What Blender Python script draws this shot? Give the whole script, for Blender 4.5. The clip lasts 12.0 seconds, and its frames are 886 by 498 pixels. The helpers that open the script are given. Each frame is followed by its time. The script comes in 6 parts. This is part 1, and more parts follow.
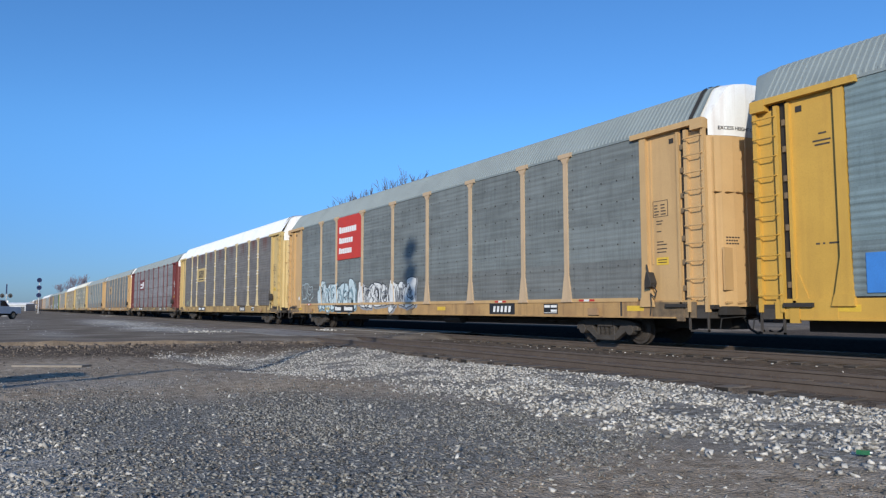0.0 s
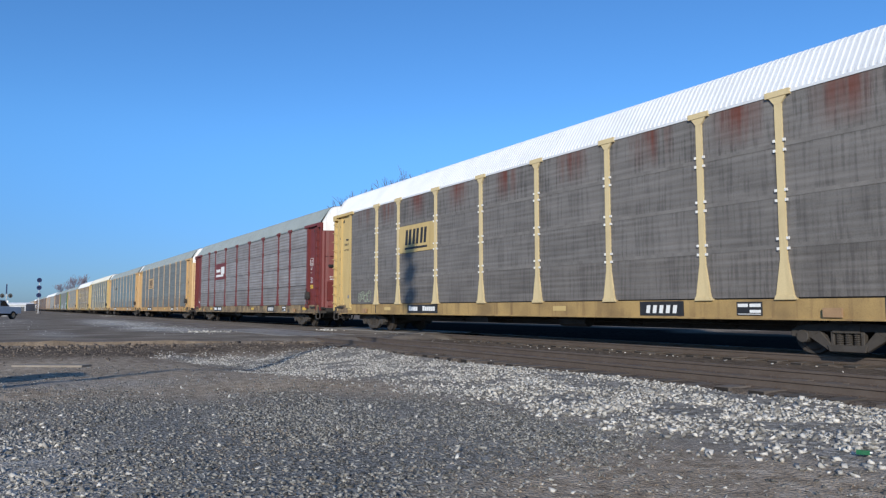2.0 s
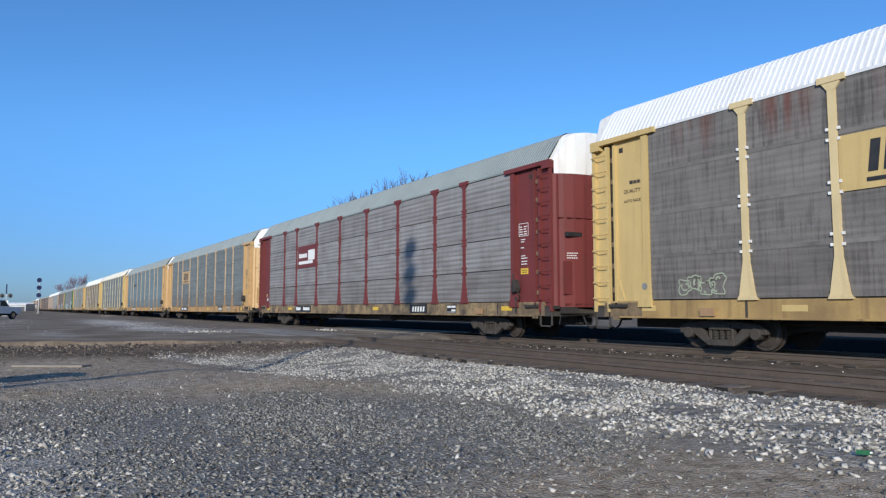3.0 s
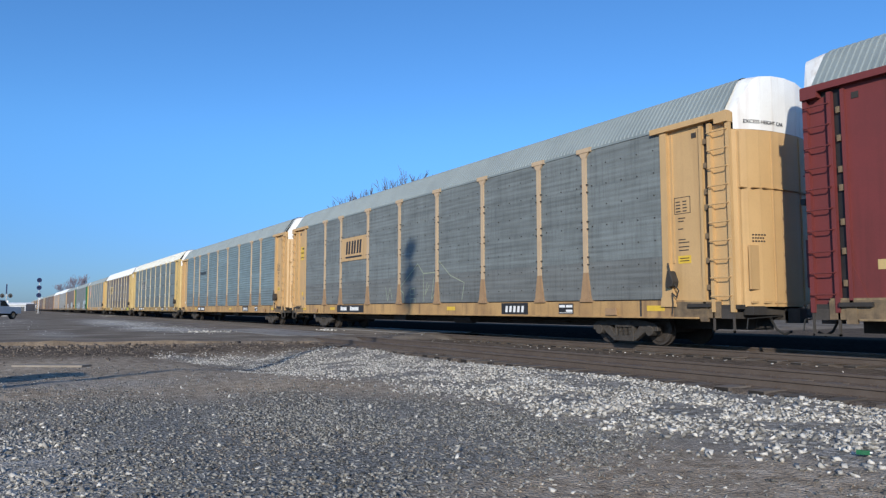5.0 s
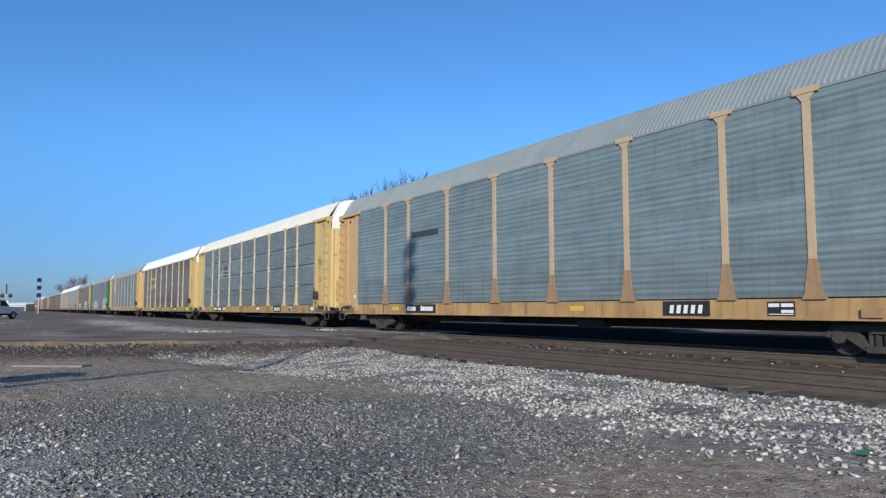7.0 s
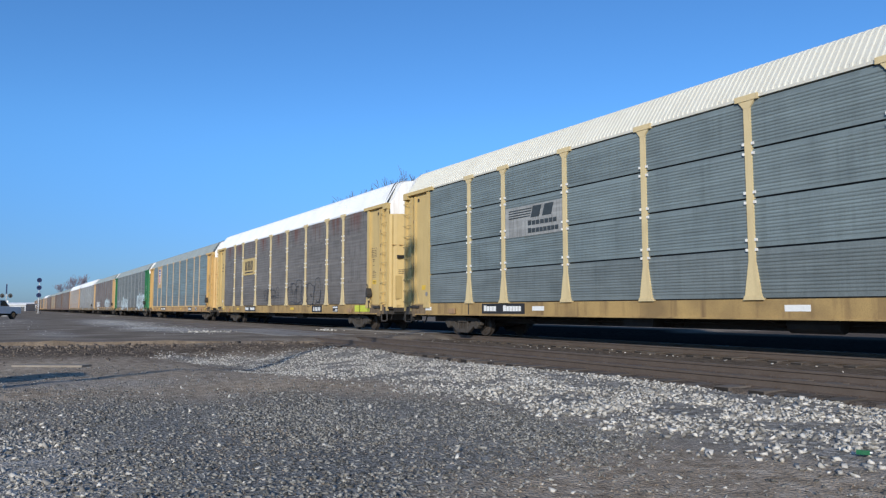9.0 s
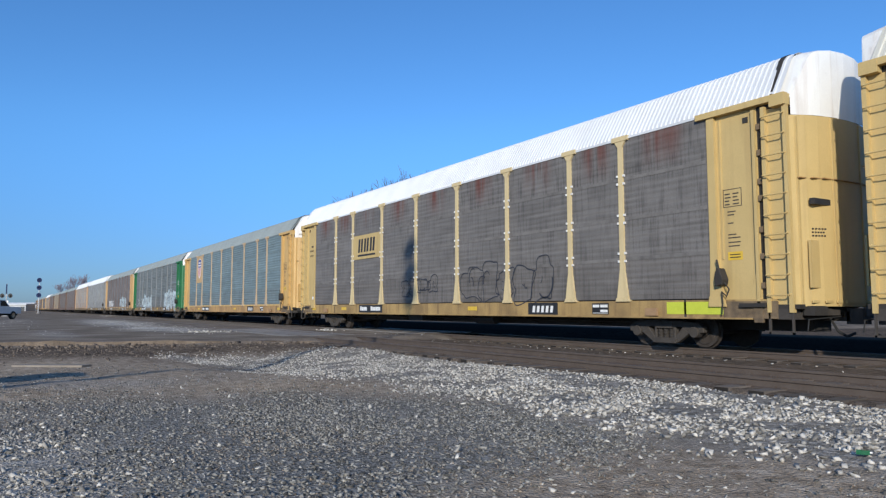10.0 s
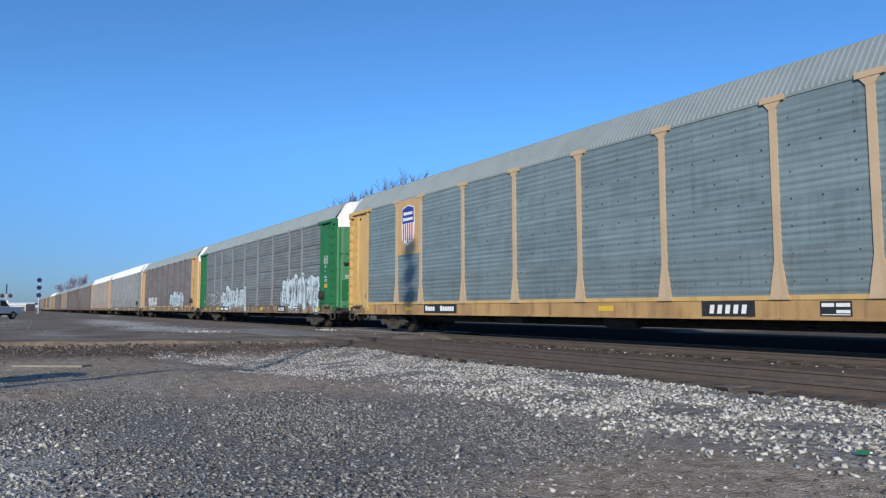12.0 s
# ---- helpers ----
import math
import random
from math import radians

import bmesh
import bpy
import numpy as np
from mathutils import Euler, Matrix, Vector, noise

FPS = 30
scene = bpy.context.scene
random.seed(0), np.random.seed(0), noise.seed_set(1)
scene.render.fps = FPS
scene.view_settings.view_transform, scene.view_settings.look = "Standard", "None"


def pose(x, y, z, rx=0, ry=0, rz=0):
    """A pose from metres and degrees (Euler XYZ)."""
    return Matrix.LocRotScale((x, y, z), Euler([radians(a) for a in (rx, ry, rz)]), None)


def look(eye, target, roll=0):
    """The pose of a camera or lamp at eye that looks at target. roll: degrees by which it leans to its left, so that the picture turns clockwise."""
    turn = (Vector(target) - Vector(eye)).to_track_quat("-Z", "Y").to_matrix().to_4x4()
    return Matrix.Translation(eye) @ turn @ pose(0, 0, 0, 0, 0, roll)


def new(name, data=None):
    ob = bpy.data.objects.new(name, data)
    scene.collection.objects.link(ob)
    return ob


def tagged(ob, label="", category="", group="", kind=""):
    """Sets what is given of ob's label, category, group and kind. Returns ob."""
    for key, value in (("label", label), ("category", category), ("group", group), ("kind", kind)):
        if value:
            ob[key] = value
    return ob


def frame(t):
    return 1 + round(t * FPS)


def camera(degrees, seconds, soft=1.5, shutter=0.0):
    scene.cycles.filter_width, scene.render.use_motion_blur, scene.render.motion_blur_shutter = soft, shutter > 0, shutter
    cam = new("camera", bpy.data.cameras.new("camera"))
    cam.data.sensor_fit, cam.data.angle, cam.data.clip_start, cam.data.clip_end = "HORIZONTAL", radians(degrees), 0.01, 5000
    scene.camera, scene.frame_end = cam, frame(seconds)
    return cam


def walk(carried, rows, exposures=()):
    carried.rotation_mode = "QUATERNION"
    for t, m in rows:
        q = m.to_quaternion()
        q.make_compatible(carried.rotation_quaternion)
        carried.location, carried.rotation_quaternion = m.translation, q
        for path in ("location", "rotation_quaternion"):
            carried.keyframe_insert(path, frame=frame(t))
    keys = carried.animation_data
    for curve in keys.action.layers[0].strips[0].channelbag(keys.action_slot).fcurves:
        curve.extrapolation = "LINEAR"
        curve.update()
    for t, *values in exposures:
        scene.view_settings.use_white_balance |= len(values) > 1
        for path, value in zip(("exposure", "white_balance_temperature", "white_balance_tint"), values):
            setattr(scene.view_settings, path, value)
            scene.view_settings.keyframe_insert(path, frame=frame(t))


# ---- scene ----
# ------------------------------------------------------------------ camera
# x runs along the tracks (the train comes from -x), y across them, z = 0 is the top of the rails
EYE = (0.0, 0.0, 0.93)
TURN, TILT = 31.62, 4.85
cam = camera(64.2, 12.0, soft=1.3)
aim = (-math.cos(radians(TURN)) * math.cos(radians(TILT)),
       math.sin(radians(TURN)) * math.cos(radians(TILT)), math.sin(radians(TILT)))
STAND = look(EYE, (EYE[0] + aim[0], EYE[1] + aim[1], EYE[2] + aim[2]), 0)
walk(cam, [(0.0, STAND), (12.0, STAND)], [(t, ev, 6500, 10) for t, ev in ((0.0, 0.0), (1.5, 0.01), (3.0, 0.05), (4.8, 0.08), (6.0, 0.07), (7.1, 0.0), (12.0, 0.0))])

# ------------------------------------------------------------------ light
SUN_UP, SUN_AZ = 20.0, 45.0     # height; the light travels towards -x and +y
world = bpy.data.worlds.new("sky")
scene.world = world
world.use_nodes = True
wn = world.node_tree
sky = wn.nodes.new("ShaderNodeTexSky")
sky.sky_type = "NISHITA"
sky.sun_disc = False
sky.sun_elevation = radians(SUN_UP)
sky.sun_rotation = radians(135.0)
sky.altitude = 1200.0
sky.air_density = 1.0
sky.dust_density = 1.2
sky.ozone_density = 4.0
gain = wn.nodes.new("ShaderNodeMix")
gain.data_type, gain.blend_type = "RGBA", "MULTIPLY"
gain.inputs[0].default_value = 1.0
gain.inputs[7].default_value = (0.62, 1.0, 1.26, 1)     # clear, dry winter air
wn.links.new(sky.outputs[0], gain.inputs[6])
# the air dims towards the horizon, alike all round
tcw, sepw, mapw, dim = (wn.nodes.new(n) for n in ("ShaderNodeTexCoord", "ShaderNodeSeparateXYZ", "ShaderNodeMapRange", "ShaderNodeMix"))
wn.links.new(tcw.outputs["Generated"], sepw.inputs[0])
wn.links.new(sepw.outputs["Z"], mapw.inputs[0])
mapw.inputs[1].default_value, mapw.inputs[2].default_value = 0.0, 0.26
mapw.interpolation_type = "SMOOTHSTEP"
dim.data_type, dim.blend_type = "RGBA", "MIX"
dim.inputs[6].default_value = (0.58, 0.51, 0.62, 1)
dim.inputs[7].default_value = (1.0, 1.0, 1.0, 1)
wn.links.new(mapw.outputs[0], dim.inputs[0])
haze = wn.nodes.new("ShaderNodeMix")
haze.data_type, haze.blend_type = "RGBA", "MULTIPLY"
haze.inputs[0].default_value = 1.0
wn.links.new(gain.outputs[2], haze.inputs[6])
wn.links.new(dim.outputs[2], haze.inputs[7])
wn.links.new(haze.outputs[2], wn.nodes["Background"].inputs[0])
wn.nodes["Background"].inputs[1].default_value = 0.14
sun = new("sun", bpy.data.lights.new("sun", "SUN"))
sun.data.energy = 4.1
sun.data.angle = radians(1.0)
sun.data.color = (1.0, 0.93, 0.81)
ray = Vector((-math.cos(radians(SUN_UP)) * math.cos(radians(SUN_AZ)),
              math.cos(radians(SUN_UP)) * math.sin(radians(SUN_AZ)), -math.sin(radians(SUN_UP))))
sun.matrix_world = look((30, -30, 30), Vector((30, -30, 30)) + ray)

# ------------------------------------------------------------------ materials
def mat(name, color, rough=0.7, metal=0.0, dark=None, scale=6.0, amount=0.5, grain=60.0, bump=0.15,
        streaks=0.0, streak_color=(0.12, 0.06, 0.03), vary=0.0, island=False, depth=0.01):
    """Painted or mineral surface: two scales of noise, optional vertical streaks, per-object variation, fine relief."""
    m = bpy.data.materials.new(name)
    m.use_nodes = True
    t = m.node_tree
    b = t.nodes["Principled BSDF"]
    b.inputs["Roughness"].default_value = rough
    b.inputs["Metallic"].default_value = metal
    tc = t.nodes.new("ShaderNodeTexCoord")
    dark = dark or tuple(c * 0.6 for c in color)

    def noise_at(s, detail=4.0, src=None):
        n = t.nodes.new("ShaderNodeTexNoise")
        n.inputs["Scale"].default_value = s
        n.inputs["Detail"].default_value = detail
        t.links.new(src or tc.outputs["Object"], n.inputs["Vector"])
        return n

    def ramp(src, lo, hi):
        r = t.nodes.new("ShaderNodeMapRange")
        r.inputs[1].default_value, r.inputs[2].default_value = lo, hi
        t.links.new(src, r.inputs[0])
        return r.outputs[0]

    def mix(fac, a, bcol, kind="MIX"):
        x = t.nodes.new("ShaderNodeMix")
        x.data_type = "RGBA"
        x.blend_type = kind
        for sock, v in ((x.inputs[0], fac), (x.inputs[6], a), (x.inputs[7], bcol)):
            if isinstance(v, (int, float)):
                sock.default_value = v
            elif isinstance(v, tuple):
                sock.default_value = (*v[:3], 1)
            else:
                t.links.new(v, sock)
        return x.outputs[2]

    def times(a, k):
        x = t.nodes.new("ShaderNodeMath")
        x.operation = "MULTIPLY"
        t.links.new(a, x.inputs[0])
        x.inputs[1].default_value = k
        return x.outputs[0]

    if vary and not island:
        oi = t.nodes.new("ShaderNodeObjectInfo")
        sh = t.nodes.new("ShaderNodeVectorMath")
        sh.operation = "MULTIPLY_ADD"
        t.links.new(oi.outputs["Random"], sh.inputs[0])
        sh.inputs[1].default_value = (37.0, 11.0, 23.0)
        t.links.new(tc.outputs["Object"], sh.inputs[2])
        where = sh.outputs[0]
    else:
        where = tc.outputs["Object"]
    coarse, fine = noise_at(scale, 4.0, where), noise_at(grain, 3.0, where)
    c = mix(times(ramp(coarse.outputs[0], 0.4, 0.7), amount), color, dark)
    c = mix(times(ramp(fine.outputs[0], 0.45, 0.75), amount * 0.7), c, tuple(v * 0.75 for v in dark))
    if streaks:
        mp = t.nodes.new("ShaderNodeMapping")
        mp.inputs["Scale"].default_value = (5.0, 5.0, 0.35)
        t.links.new(where, mp.inputs["Vector"])
        s = noise_at(1.0, 5.0, mp.outputs[0])
        c = mix(times(ramp(s.outputs[0], 0.52, 0.72), streaks), c, streak_color)
    if vary:
        if island:
            g = t.nodes.new("ShaderNodeNewGeometry")
            rnd = g.outputs["Random Per Island"]
        else:
            g = t.nodes.new("ShaderNodeObjectInfo")
            rnd = g.outputs["Random"]
        hsv = t.nodes.new("ShaderNodeHueSaturation")
        r = t.nodes.new("ShaderNodeMapRange")
        r.inputs[3].default_value, r.inputs[4].default_value = 1 - vary, 1 + vary
        t.links.new(rnd, r.inputs[0])
        t.links.new(r.outputs[0], hsv.inputs["Value"])
        t.links.new(c, hsv.inputs["Color"])
        c = hsv.outputs[0]
    t.links.new(c, b.inputs["Base Color"])
    if bump:
        bp = t.nodes.new("ShaderNodeBump")
        bp.inputs["Strength"].default_value = bump
        bp.inputs["Distance"].default_value = depth
        t.links.new(fine.outputs[0], bp.inputs["Height"])
        t.links.new(bp.outputs[0], b.inputs["Normal"])
    return m


def panel_mat(name, color, dark, rust=0.0, holes=0.75):
    """Perforated galvanised side screen: faint upright rows of holes, dark runs, painted rib sheen, and rust below the
    top edge on some.
    """
    m = mat(name, color, rough=0.65, metal=0.0, dark=dark, scale=1.3, amount=0.7, grain=35.0, bump=0.1,
            streaks=0.35, streak_color=tuple(c * 0.6 for c in dark), vary=0.05)
    t = m.node_tree
    b = t.nodes["Principled BSDF"]
    out = b.inputs["Base Color"].links[0].from_socket
    tc = t.nodes.new("ShaderNodeTexCoord")
    oi = t.nodes.new("ShaderNodeObjectInfo")
    sh = t.nodes.new("ShaderNodeVectorMath")
    sh.operation = "MULTIPLY_ADD"
    t.links.new(oi.outputs["Random"], sh.inputs[0])
    sh.inputs[1].default_value = (53.0, 7.0, 31.0)
    t.links.new(tc.outputs["Object"], sh.inputs[2])

    def streak(scale, lo, hi, top, color, prev, masks=()):
        mp = t.nodes.new("ShaderNodeMapping")
        mp.inputs["Scale"].default_value = scale
        t.links.new(sh.outputs[0], mp.inputs["Vector"])
        n = t.nodes.new("ShaderNodeTexNoise")
        n.inputs["Scale"].default_value, n.inputs["Detail"].default_value = 1.0, 5.0
        t.links.new(mp.outputs[0], n.inputs["Vector"])
        r = t.nodes.new("ShaderNodeMapRange")
        r.inputs[1].default_value, r.inputs[2].default_value, r.inputs[4].default_value = lo, hi, top
        t.links.new(n.outputs[0], r.inputs[0])
        fac = r.outputs[0]
        for k in masks:
            x = t.nodes.new("ShaderNodeMath")
            x.operation = "MULTIPLY"
            t.links.new(fac, x.inputs[0])
            t.links.new(k, x.inputs[1])
            fac = x.outputs[0]
        x = t.nodes.new("ShaderNodeMix")
        x.data_type = "RGBA"
        t.links.new(fac, x.inputs[0])
        t.links.new(prev, x.inputs[6])
        x.inputs[7].default_value = (*color, 1)
        return x.outputs[2]

    out = streak((16.0, 1.0, 1.1), 0.50, 0.64, holes, tuple(c * 0.5 for c in dark), out)       # rows of holes
    out = streak((0.55, 1.0, 9.0), 0.47, 0.66, 0.30, tuple(min(1, c * 1.45) for c in color), out)   # rib sheen painted as pale level streaks
    out = streak((0.35, 1.0, 13.0), 0.52, 0.70, 0.30, tuple(c * 0.65 for c in dark), out)          # dark level streaks of the same painted sheen
    out = streak((0.30, 1.0, 0.55), 0.45, 0.70, 0.26, tuple(min(1, c * 1.4) for c in color), out)   # faded fields
    if rust:
        sep = t.nodes.new("ShaderNodeSeparateXYZ")
        t.links.new(tc.outputs["Object"], sep.inputs[0])
        masks = []
        for axis, lo, hi in (("X", 0.75, 0.1), ("Z", 0.05, 0.8)):
            src = sep.outputs[axis]
            if axis == "X":
                ab = t.nodes.new("ShaderNodeMath")
                ab.operation = "ABSOLUTE"
                t.links.new(src, ab.inputs[0])
                src = ab.outputs[0]
            r = t.nodes.new("ShaderNodeMapRange")
            r.inputs[1].default_value, r.inputs[2].default_value = lo, hi
            t.links.new(src, r.inputs[0])
            masks.append(r.outputs[0])
        out = streak((4.0, 1.0, 0.3), 0.36, 0.6, rust, (0.13, 0.035, 0.02), out, masks)
    t.links.new(out, b.inputs["Base Color"])
    return m


TAN = mat("tan paint", (0.55, 0.355, 0.165), 0.5, dark=(0.46, 0.295, 0.135), scale=1.5, streaks=0.22, streak_color=(0.25, 0.15, 0.07), bump=0.06)
GOLD = mat("golden paint", (0.58, 0.345, 0.065), 0.45, dark=(0.47, 0.27, 0.05), scale=1.5, streaks=0.2, streak_color=(0.25, 0.13, 0.04), bump=0.06)
CREAM = mat("faded yellow paint", (0.56, 0.41, 0.175), 0.6, dark=(0.47, 0.34, 0.14), scale=1.5, streaks=0.25, streak_color=(0.25, 0.16, 0.07), bump=0.06)
MAROON = mat("oxide red paint", (0.165, 0.032, 0.030), 0.6, dark=(0.115, 0.027, 0.025), scale=1.5, streaks=0.4, streak_color=(0.07, 0.02, 0.015), bump=0.06)
GREEN = mat("green paint", (0.02, 0.17, 0.06), 0.55, dark=(0.015, 0.11, 0.045), scale=1.5, streaks=0.4, streak_color=(0.03, 0.06, 0.03), bump=0.06)
ORANGE = mat("faded orange paint", (0.50, 0.33, 0.20), 0.6, dark=(0.40, 0.26, 0.16), scale=1.5, streaks=0.4, bump=0.06)
PALE_TAN = mat("bleached tan paint", (0.53, 0.385, 0.245), 0.6, dark=(0.42, 0.30, 0.19), scale=1.5, streaks=0.45, streak_color=(0.26, 0.19, 0.12), bump=0.06)
PALE_CREAM = mat("bleached yellow paint", (0.65, 0.52, 0.29), 0.6, dark=(0.52, 0.405, 0.22), scale=1.5, streaks=0.4, streak_color=(0.28, 0.2, 0.1), bump=0.06)
AMBER = mat("amber tan paint", (0.60, 0.39, 0.15), 0.55, dark=(0.50, 0.31, 0.11), scale=1.5, streaks=0.4, streak_color=(0.26, 0.15, 0.06), bump=0.06)
TAN_DUST = mat("tan paint under brake dust", (0.36, 0.225, 0.12), 0.8, dark=(0.20, 0.12, 0.07), scale=3, streaks=0.5, streak_color=(0.14, 0.1, 0.07), bump=0.1)
GRIME = mat("grimy sill paint", (0.22, 0.155, 0.09), 0.85, dark=(0.085, 0.062, 0.042), scale=4, amount=0.9, streaks=0.6, streak_color=(0.07, 0.055, 0.04), bump=0.15)
ROOF_CREAM = mat("cream roof sheet", (0.66, 0.635, 0.545), 0.5, metal=0.05, dark=(0.56, 0.53, 0.44), scale=1.0, bump=0.05)
TAN_SILL = mat("stained tan sill", (0.49, 0.305, 0.125), 0.65, dark=(0.31, 0.185, 0.085), scale=1.1, amount=0.9, streaks=0.8, streak_color=(0.17, 0.105, 0.06), bump=0.12)
CREAM_SILL = mat("stained yellow sill", (0.44, 0.295, 0.115), 0.7, dark=(0.22, 0.145, 0.065), scale=1.1, amount=0.9, streaks=0.8, streak_color=(0.17, 0.105, 0.05), bump=0.12)
RUST_SILL = mat("worn sill with flaked paint and brake dust", (0.30, 0.215, 0.115), 0.8, dark=(0.075, 0.058, 0.046), scale=2.2, amount=1.0, grain=14, streaks=0.85, streak_color=(0.085, 0.06, 0.045), bump=0.15)
UMBER = mat("weathered brown paint", (0.17, 0.115, 0.09), 0.65, dark=(0.11, 0.075, 0.06), scale=1.5, streaks=0.4, bump=0.06)
ZINC = mat("dull zinc", (0.30, 0.305, 0.30), 0.55, metal=0.2, dark=(0.20, 0.20, 0.195), scale=2, streaks=0.4, bump=0.06)
WHITE = mat("white paint", (0.82, 0.82, 0.80), 0.5, dark=(0.68, 0.66, 0.62), scale=1.2, streaks=0.35, streak_color=(0.30, 0.17, 0.10), bump=0.05)
ROOF_WHITE = mat("white roof sheet", (0.72, 0.735, 0.75), 0.5, metal=0.05, dark=(0.56, 0.575, 0.59), scale=1.0, bump=0.05)
ROOF_GREY = mat("galvanised roof sheet", (0.25, 0.288, 0.288), 0.6, metal=0.05, dark=(0.175, 0.205, 0.208), scale=1.0, bump=0.05)
STEEL_DARK = mat("grimy steel", (0.045, 0.040, 0.036), 0.75, metal=0.2, dark=(0.025, 0.022, 0.02), scale=5, bump=0.3)
TRUCK = mat("dusty cast steel", (0.066, 0.057, 0.05), 0.8, metal=0.1, dark=(0.03, 0.026, 0.023), scale=7, bump=0.3)
BLACK = mat("black paint", (0.012, 0.012, 0.014), 0.5, dark=(0.03, 0.028, 0.026), scale=4, bump=0.05)
RUBBER = mat("black rubber", (0.02, 0.02, 0.02), 0.85, dark=(0.012, 0.012, 0.012), scale=8)
TREAD = mat("worn wheel steel", (0.07, 0.058, 0.05), 0.65, metal=0.3, dark=(0.035, 0.028, 0.024), scale=9)
SCREENS = {     # colour and stain of each kind of screen
    "grey": ((0.175, 0.196, 0.194), (0.122, 0.134, 0.132), 0.3),
    "bluegrey": ((0.168, 0.228, 0.245), (0.125, 0.17, 0.184), 0.16),
    "brown": ((0.172, 0.160, 0.150), (0.118, 0.108, 0.10), 0.55),
    "dusty": ((0.20, 0.182, 0.172), (0.135, 0.118, 0.112), 0.6),
    "banded": ((0.165, 0.205, 0.212), (0.12, 0.15, 0.158), 0.12),
    "silver": ((0.25, 0.246, 0.246), (0.165, 0.145, 0.143), 0.15),
    "pale": ((0.33, 0.335, 0.325), (0.23, 0.23, 0.225), 0.5),
}
PANEL, PANEL_LOW = {}, {}
for key, (col, drk, holes) in SCREENS.items():
    PANEL[key] = panel_mat(key + " screen", col, drk, holes=holes)
    # road and brake dust clings to the lowest row
    share = 0.2 if key in ("bluegrey", "banded", "pale") else 0.32
    PANEL_LOW[key] = panel_mat(key + " screen with brake dust", tuple((1 - share) * c + share * d for c, d in zip(col, (0.125, 0.108, 0.095))),
                               tuple((1 - share) * c + share * d for c, d in zip(drk, (0.075, 0.064, 0.055))), holes=holes)
PANEL["rusty"] = panel_mat("rust-stained brown screen", *SCREENS["brown"][:2], rust=0.95)

# ------------------------------------------------------------------ small mesh tools
def box(bm, x0, x1, y0, y1, z0, z1):
    v = [bm.verts.new(p) for p in ((x0, y0, z0), (x1, y0, z0), (x1, y1, z0), (x0, y1, z0),
                                   (x0, y0, z1), (x1, y0, z1), (x1, y1, z1), (x0, y1, z1))]
    for f in ((0, 3, 2, 1), (4, 5, 6, 7), (0, 1, 5, 4), (1, 2, 6, 5), (2, 3, 7, 6), (3, 0, 4, 7)):
        bm.faces.new([v[i] for i in f])
    return v


def prism(bm, outline, axis, a, b):
    """Extrude a closed outline of 2D points along an axis from a to b."""
    def place(p, w):
        return {"x": (w, p[0], p[1]), "y": (p[0], w, p[1]), "z": (p[0], p[1], w)}[axis]
    lo = [bm.verts.new(place(p, a)) for p in outline]
    hi = [bm.verts.new(place(p, b)) for p in outline]
    n = len(outline)
    bm.faces.new(lo)
    bm.faces.new(hi[::-1])
    for i in range(n):
        bm.faces.new((lo[i], hi[i], hi[(i + 1) % n], lo[(i + 1) % n]))


def rod(bm, a, b, r, n=8):
    a, b = Vector(a), Vector(b)
    m = Matrix.Translation((a + b) / 2) @ (b - a).to_track_quat("Z", "Y").to_matrix().to_4x4()
    bmesh.ops.create_cone(bm, cap_ends=True, segments=n, radius1=r, radius2=r, depth=(b - a).length, matrix=m)


def disc(bm, c, r, depth, axis="y", n=20, r2=None):
    q = {"x": Euler((0, radians(90), 0)), "y": Euler((radians(90), 0, 0)), "z": Euler((0, 0, 0))}[axis]
    bmesh.ops.create_cone(bm, cap_ends=True, segments=n, radius1=r, radius2=r if r2 is None else r2, depth=depth,
                          matrix=Matrix.LocRotScale(c, q, None))


def mesh_of(bm, name, bevel=0.0, smooth=False):
    if bevel:
        bmesh.ops.bevel(bm, geom=[e for e in bm.edges if e.calc_face_angle(0) > 0.6], offset=bevel, segments=1,
                        affect="EDGES", clamp_overlap=True)
    bmesh.ops.recalc_face_normals(bm, faces=bm.faces)
    me = bpy.data.meshes.new(name)
    bm.to_mesh(me)
    bm.free()
    if smooth:
        me.polygons.foreach_set("use_smooth", [True] * len(me.polygons))
    return me


def put(name, me, material, parent=None, label="", at=None):
    """One object on a mesh, with its own material, under a thing or a part."""
    ob = new(name, me)
    if not me.materials:
        me.materials.append(None)
    ob.material_slots[0].link = "OBJECT"
    ob.material_slots[0].material = material
    if parent:
        ob.parent = parent
    if at:
        ob.location = at
    if label:
        tagged(ob, label)
    return ob


def part(name, bm, material, parent, label="", bevel=0.0, smooth=False, at=None):
    return put(name, mesh_of(bm, name, bevel, smooth), material, parent, label, at)


def empty(name, at, label, category, group=""):
    ob = new(name)
    ob.location = at
    ob.empty_display_size = 0.2
    return tagged(ob, label, category, group)
# ------------------------------------------------------------------ the train
TRACK_Y = 14.78          # centre line of the train's track
HALF = 1.55              # half width over the posts
PITCH, SPEED, FIRST = 29.03, 17.6, 4.98   # car to car; metres a second; centre of the first car at 0 s
BODY = 13.75             # half length to the corner posts
BAYS_A = (2.78, 1.95, 2.87, 2.89, 2.79, 2.89, 2.87, 1.95, 2.78)
BAYS_B = (2.67, 1.95, 2.91, 2.91, 2.91, 2.91, 2.91, 1.95, 2.67)
PANEL_EDGE = sum(BAYS_A) / 2
SILL0, SILL1, EAVE, CROWN = 0.71, 1.13, 5.28, 6.22
FACE = -HALF             # outer face on the camera's side, in a car's own space


